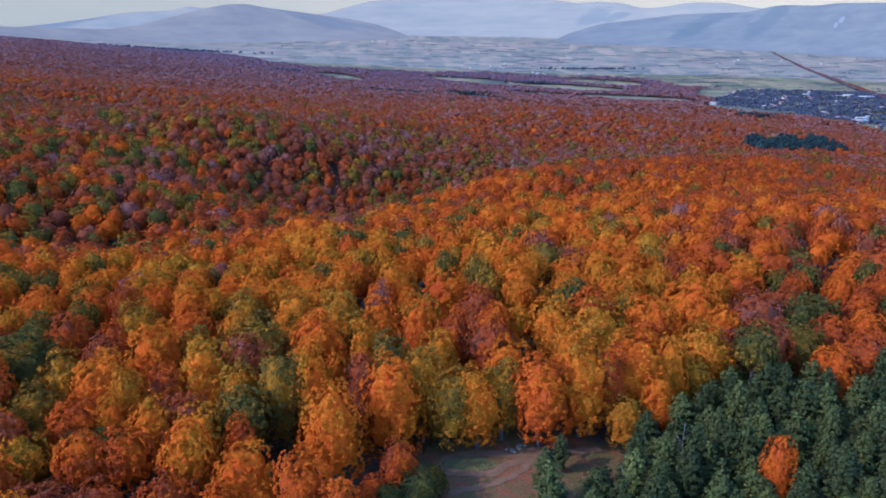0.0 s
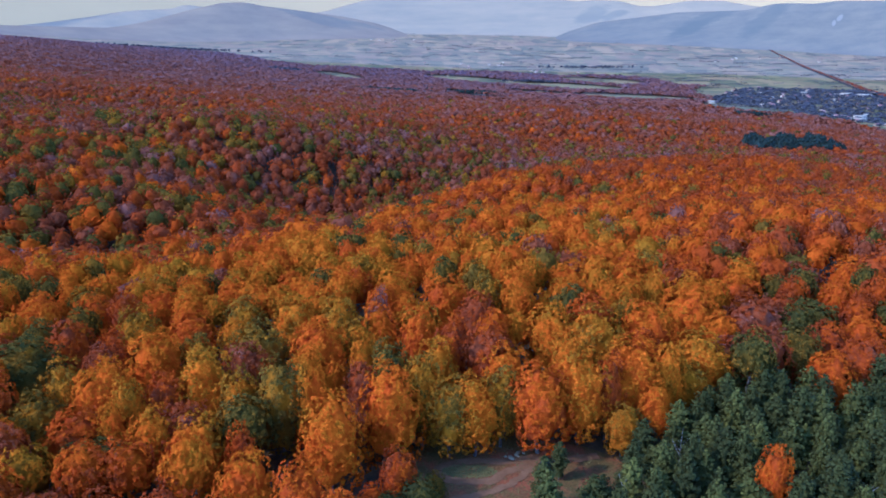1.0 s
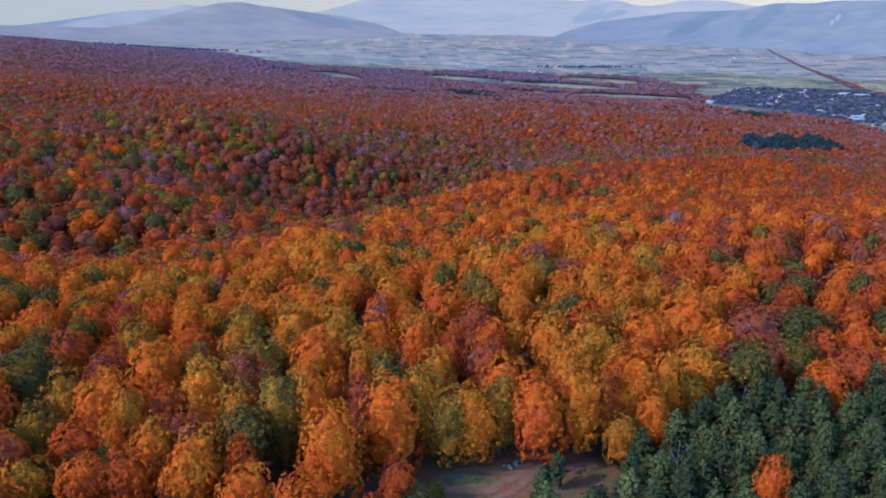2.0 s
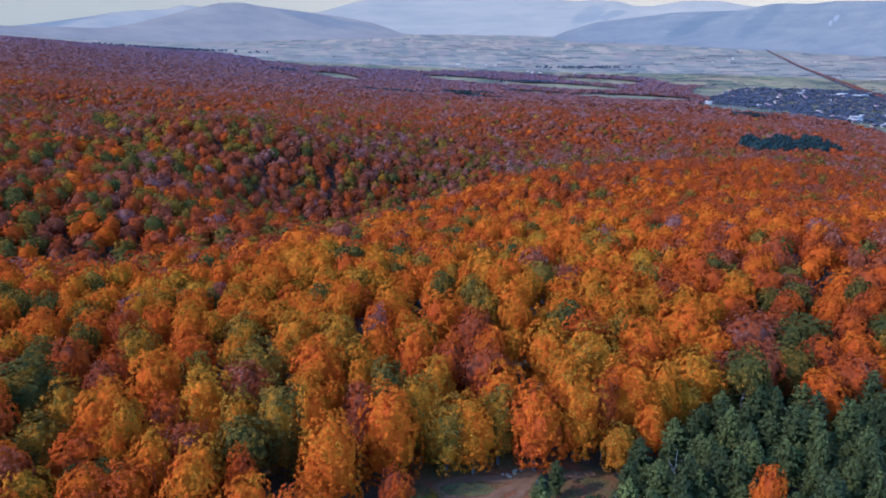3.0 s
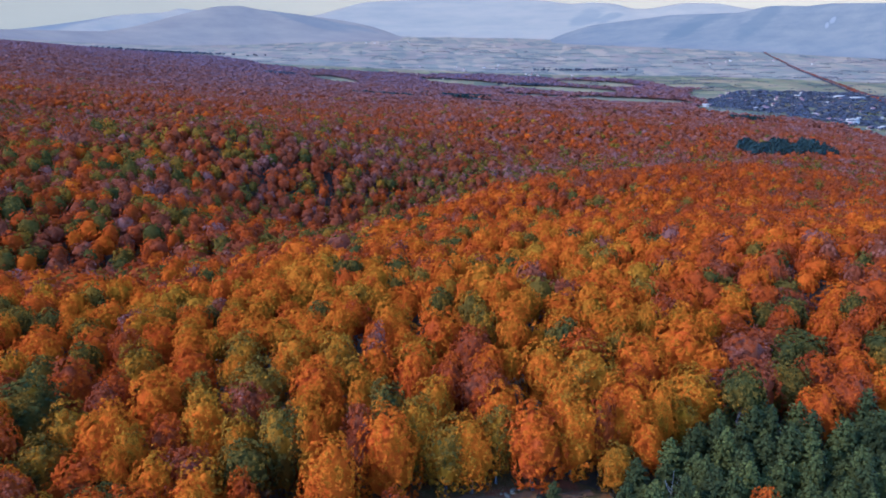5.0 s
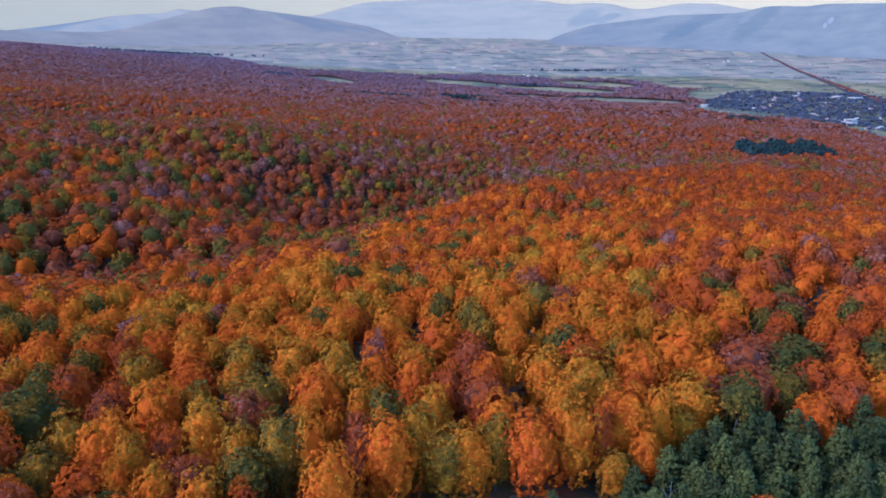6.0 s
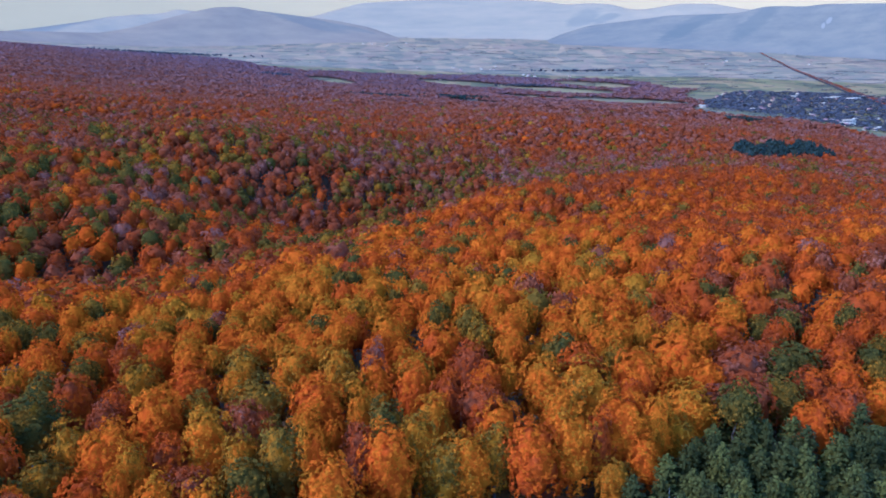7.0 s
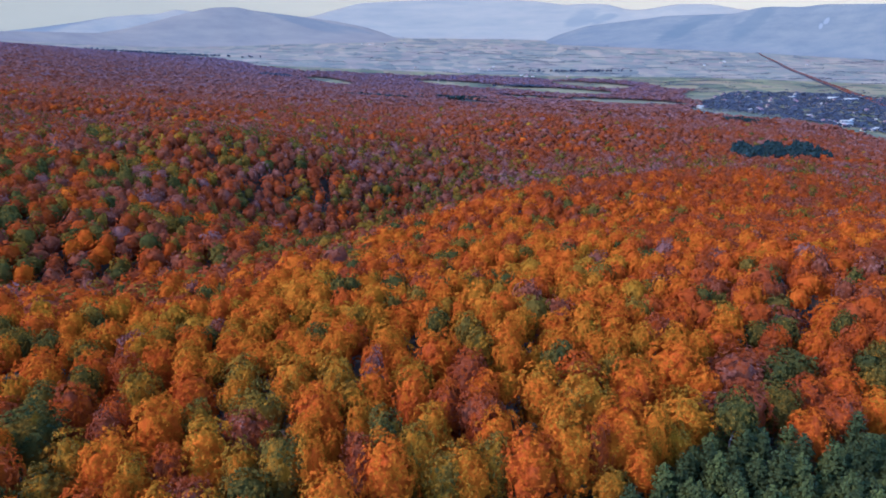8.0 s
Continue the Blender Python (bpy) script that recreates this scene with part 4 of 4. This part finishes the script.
TILE = plain_material("roof_tiles", (0.20, 0.085, 0.055), (0.34, 0.17, 0.12), 0.6, 0.85)
SLATE = plain_material("pale_sheet_roof", (0.30, 0.22, 0.13), (0.44, 0.33, 0.20), 0.4, 0.9)
DARK_LEAF = plain_material("garden_foliage", (0.042, 0.035, 0.034), (0.080, 0.064, 0.056), 0.05, 0.9)
# brown of bare hedges, lightened in the colour for distant haze
HEDGE = plain_material("hazed_leafless_hedge", (0.075, 0.065, 0.048), (0.14, 0.105, 0.075), 0.03, 0.9)
CONIFER = plain_material("conifer_foliage", (0.014, 0.019, 0.012), (0.030, 0.036, 0.020), 0.08, 0.9)


def house(x, y, length, width, eaves, ridge, turn, roof_mat, label):
    thing = new("house")
    thing.matrix_world = pose(x, y, float(land(x, y)) - 0.5, 0, 0, turn)
    tagged(thing, label, "house", "houses of the village")
    a, b = length / 2, width / 2
    wv = [(-a, -b, 0), (a, -b, 0), (a, b, 0), (-a, b, 0), (-a, -b, eaves), (a, -b, eaves), (a, b, eaves), (-a, b, eaves), (-a, 0, ridge - 0.15), (a, 0, ridge - 0.15)]
    part("wall", np.array(wv), np.array([(0, 1, 5, 4), (2, 3, 7, 6), (1, 2, 6, 5), (3, 0, 4, 7)]), PLASTER, thing, tris=np.array([(5, 6, 9), (7, 4, 8)]))
    o, d = 0.5, 0.3
    rv = []
    for lift in (0.0, d):
        rv += [(-a - o, -b - o, eaves - 0.25 + lift), (a + o, -b - o, eaves - 0.25 + lift), (a + o, 0, ridge + lift), (-a - o, 0, ridge + lift), (a + o, b + o, eaves - 0.25 + lift), (-a - o, b + o, eaves - 0.25 + lift)]
    rf = [(6, 7, 8, 9), (9, 8, 10, 11), (1, 0, 3, 2), (2, 3, 5, 4), (0, 1, 7, 6), (5, 11, 10, 4), (1, 2, 8, 7), (2, 4, 10, 8), (3, 0, 6, 9), (5, 3, 9, 11)]
    part("roof", np.array(rv), np.array(rf), roof_mat, thing)
    for s in (-1, 1):
        for k in range(2):
            wx = (k - 0.5) * length * 0.5
            yy = s * (b + 0.03)
            part("window", np.array([(wx - 0.6, yy, 1.4), (wx + 0.6, yy, 1.4), (wx + 0.6, yy, 2.7), (wx - 0.6, yy, 2.7), (wx - 0.6, yy - s * 0.2, 1.4), (wx + 0.6, yy - s * 0.2, 1.4), (wx + 0.6, yy - s * 0.2, 2.7), (wx - 0.6, yy - s * 0.2, 2.7)]), np.array([(0, 1, 2, 3), (0, 4, 5, 1), (3, 2, 6, 7), (0, 3, 7, 4), (1, 5, 6, 2)]), SLATE, thing)


def in_village(x, y):
    """Inside the outline of the village and its gardens."""
    corners = ((760, 2090), (800, 1900), (905, 1790), (960, 1682), (1040, 1580), (1250, 1520), (1650, 2300), (1420, 2420), (1390, 2600), (1200, 2640), (1000, 2480))
    inside = np.ones(np.shape(x), bool)
    for (x0, y0), (x1, y1) in zip(corners, corners[1:] + corners[:1]):
        inside &= (x1 - x0) * (y - y0) - (y1 - y0) * (x - x0) > 0
    return inside


vr = np.random.default_rng(21)
count = 0
while count < 80:
    x, y = vr.uniform(760, 1650), vr.uniform(1520, 2640)
    if not in_village(x, y):
        continue
    pale = vr.random() < 0.35
    house(x, y, vr.uniform(8, 13), vr.uniform(6.5, 8.5), vr.uniform(3.5, 5.5), vr.uniform(6.5, 8.5), vr.uniform(-35, 35), SLATE if pale else TILE, "white plastered house with a pale sheet roof among dark garden trees" if pale else "white plastered house with a dull red tiled roof")
    count += 1
for x, y, ln, wd, tn in ((1295, 2290, 36, 14, 8), (1322, 2240, 46, 16, 8), (1018, 1737, 40, 12, -6), (1060, 1800, 32, 12, 5), (773, 2055, 26, 11, -25), (1180, 2330, 24, 11, 10)):
    house(x, y, ln, wd, 6, 9, tn, SLATE, "long low white farm building with a pale sheet roof")
for cx, cy, spread, k in ((-600, 4450, 420, 10), (-150, 2960, 200, 9), (124, 3400, 220, 8), (440, 3200, 200, 9), (2480, 4700, 260, 8), (1600, 3700, 300, 7)):
    for _ in range(k):
        x, y = cx + vr.normal(0, spread / 2), cy + vr.normal(0, spread / 4)
        house(x, y, vr.uniform(7, 11), vr.uniform(6, 8), 3.5, 5.5, vr.uniform(-30, 30), SLATE if vr.random() < 0.6 else TILE, "far white farmhouse on the plain")


def clumps(name, label, x, y, spread, height, mat):
    x, y = np.asarray(x, float), np.asarray(y, float)
    n = len(x)
    mass(name, label, (x, y, np.full(n, 0.1), spread * rng.uniform(0.7, 1.3, n), height * rng.uniform(0.7, 1.25, n)), farther_templates, mat)


n = 5200
x, y = vr.uniform(750, 1660, n), vr.uniform(1500, 2650, n)
ok = in_village(x, y)
clumps("garden_trees", "dark blue-grey garden trees round the village houses", x[ok], y[ok], 6.5, 7.0, DARK_LEAF)

x, y = vr.uniform(420, 600, 2200), vr.uniform(940, 1125, 2200)
ok = conifers(x, y)
clumps("conifer_stand", "dark conifer plantation in the autumn forest", x[ok], y[ok], 3.0, 15.5, CONIFER)
x = vr.uniform(632, 705, 110)
clumps("conifer_stand", "narrow strip of dark conifers in the autumn forest", x, 1536 - 0.2 * (x - 632) + vr.normal(0, 9, 110), 4.6, 15.0, CONIFER)
for cx, cy, lx, ly, k in ((-145, 2070, 110, 16, 110), (90, 2190, 80, 16, 100), (-568, 2645, 60, 34, 110), (-1330, 3640, 330, 30, 190), (364, 2784, 110, 14, 60), (703, 3384, 200, 14, 80)):
    clumps("copse", "dark copse of conifers on open land", cx + vr.normal(0, lx / 2, k), cy + vr.normal(0, ly / 2, k), 6.0, 12.0, CONIFER if cy < 2400 else DARK_LEAF)
# hedgerows and lines of trees
hx, hy = [], []
for _ in range(420):
    y0 = vr.uniform(1700, 4700)
    x0 = vr.uniform(-0.25, 0.62) * y0
    ln, dy = vr.choice((12, 40, 90, 180)) * vr.uniform(0.7, 1.3), vr.uniform(-0.35, 0.25)
    s = np.arange(0, ln, 9.0)
    hx.append(x0 + s)
    hy.append(y0 + s * dy + vr.normal(0, 3, len(s)))
hx, hy = np.concatenate(hx), np.concatenate(hy)
ok = field_zone(hx, hy) > 0.5
clumps("hedgerow", "dark hedgerows between the fields", hx[ok], hy[ok], 4.0, 4.5, HEDGE)
# the long avenue
ROUTE = [(1932, 4854), (1874, 4272), (1771, 3695), (1623, 3117), (1502, 2672), (1394, 2325), (1353, 2186), (1300, 2020)]
ax, ay = [], []
for (x0, y0), (x1, y1) in zip(ROUTE, ROUTE[1:]):
    s = np.arange(0, 1, 4.5 / math.hypot(x1 - x0, y1 - y0))
    ax.append(x0 + (x1 - x0) * s)
    ay.append(y0 + (y1 - y0) * s)
ax, ay = np.concatenate(ax), np.concatenate(ay)
keep = ay > 2060
ax, ay = ax[keep], ay[keep]
n = len(ax)
slim = np.interp(ay, (2060, 2500, 3300, 4300), (1.0, 0.9, 0.5, 0.25))
mass("avenue_trees", "long avenue of dark and rusty trees beside the road", (ax - 9 * slim, ay, np.full(n, 0.05), 3.6 * slim, 7.5 * (0.3 + 0.7 * slim)), farther_templates, DARK_LEAF)
mass("avenue_trees", "rusty brown trees along the avenue", (ax + (8 + vr.uniform(0, 1, n) * 30) * slim, ay, np.where(vr.random(n) < 0.5, 0.84, 1.08) + vr.normal(0, 0.08, n), vr.uniform(3.5, 6.5, n) * (0.35 + 0.65 * slim), vr.uniform(4.0, 7.0, n) * (0.3 + 0.7 * slim)), farther_templates, LEAF_FAR)
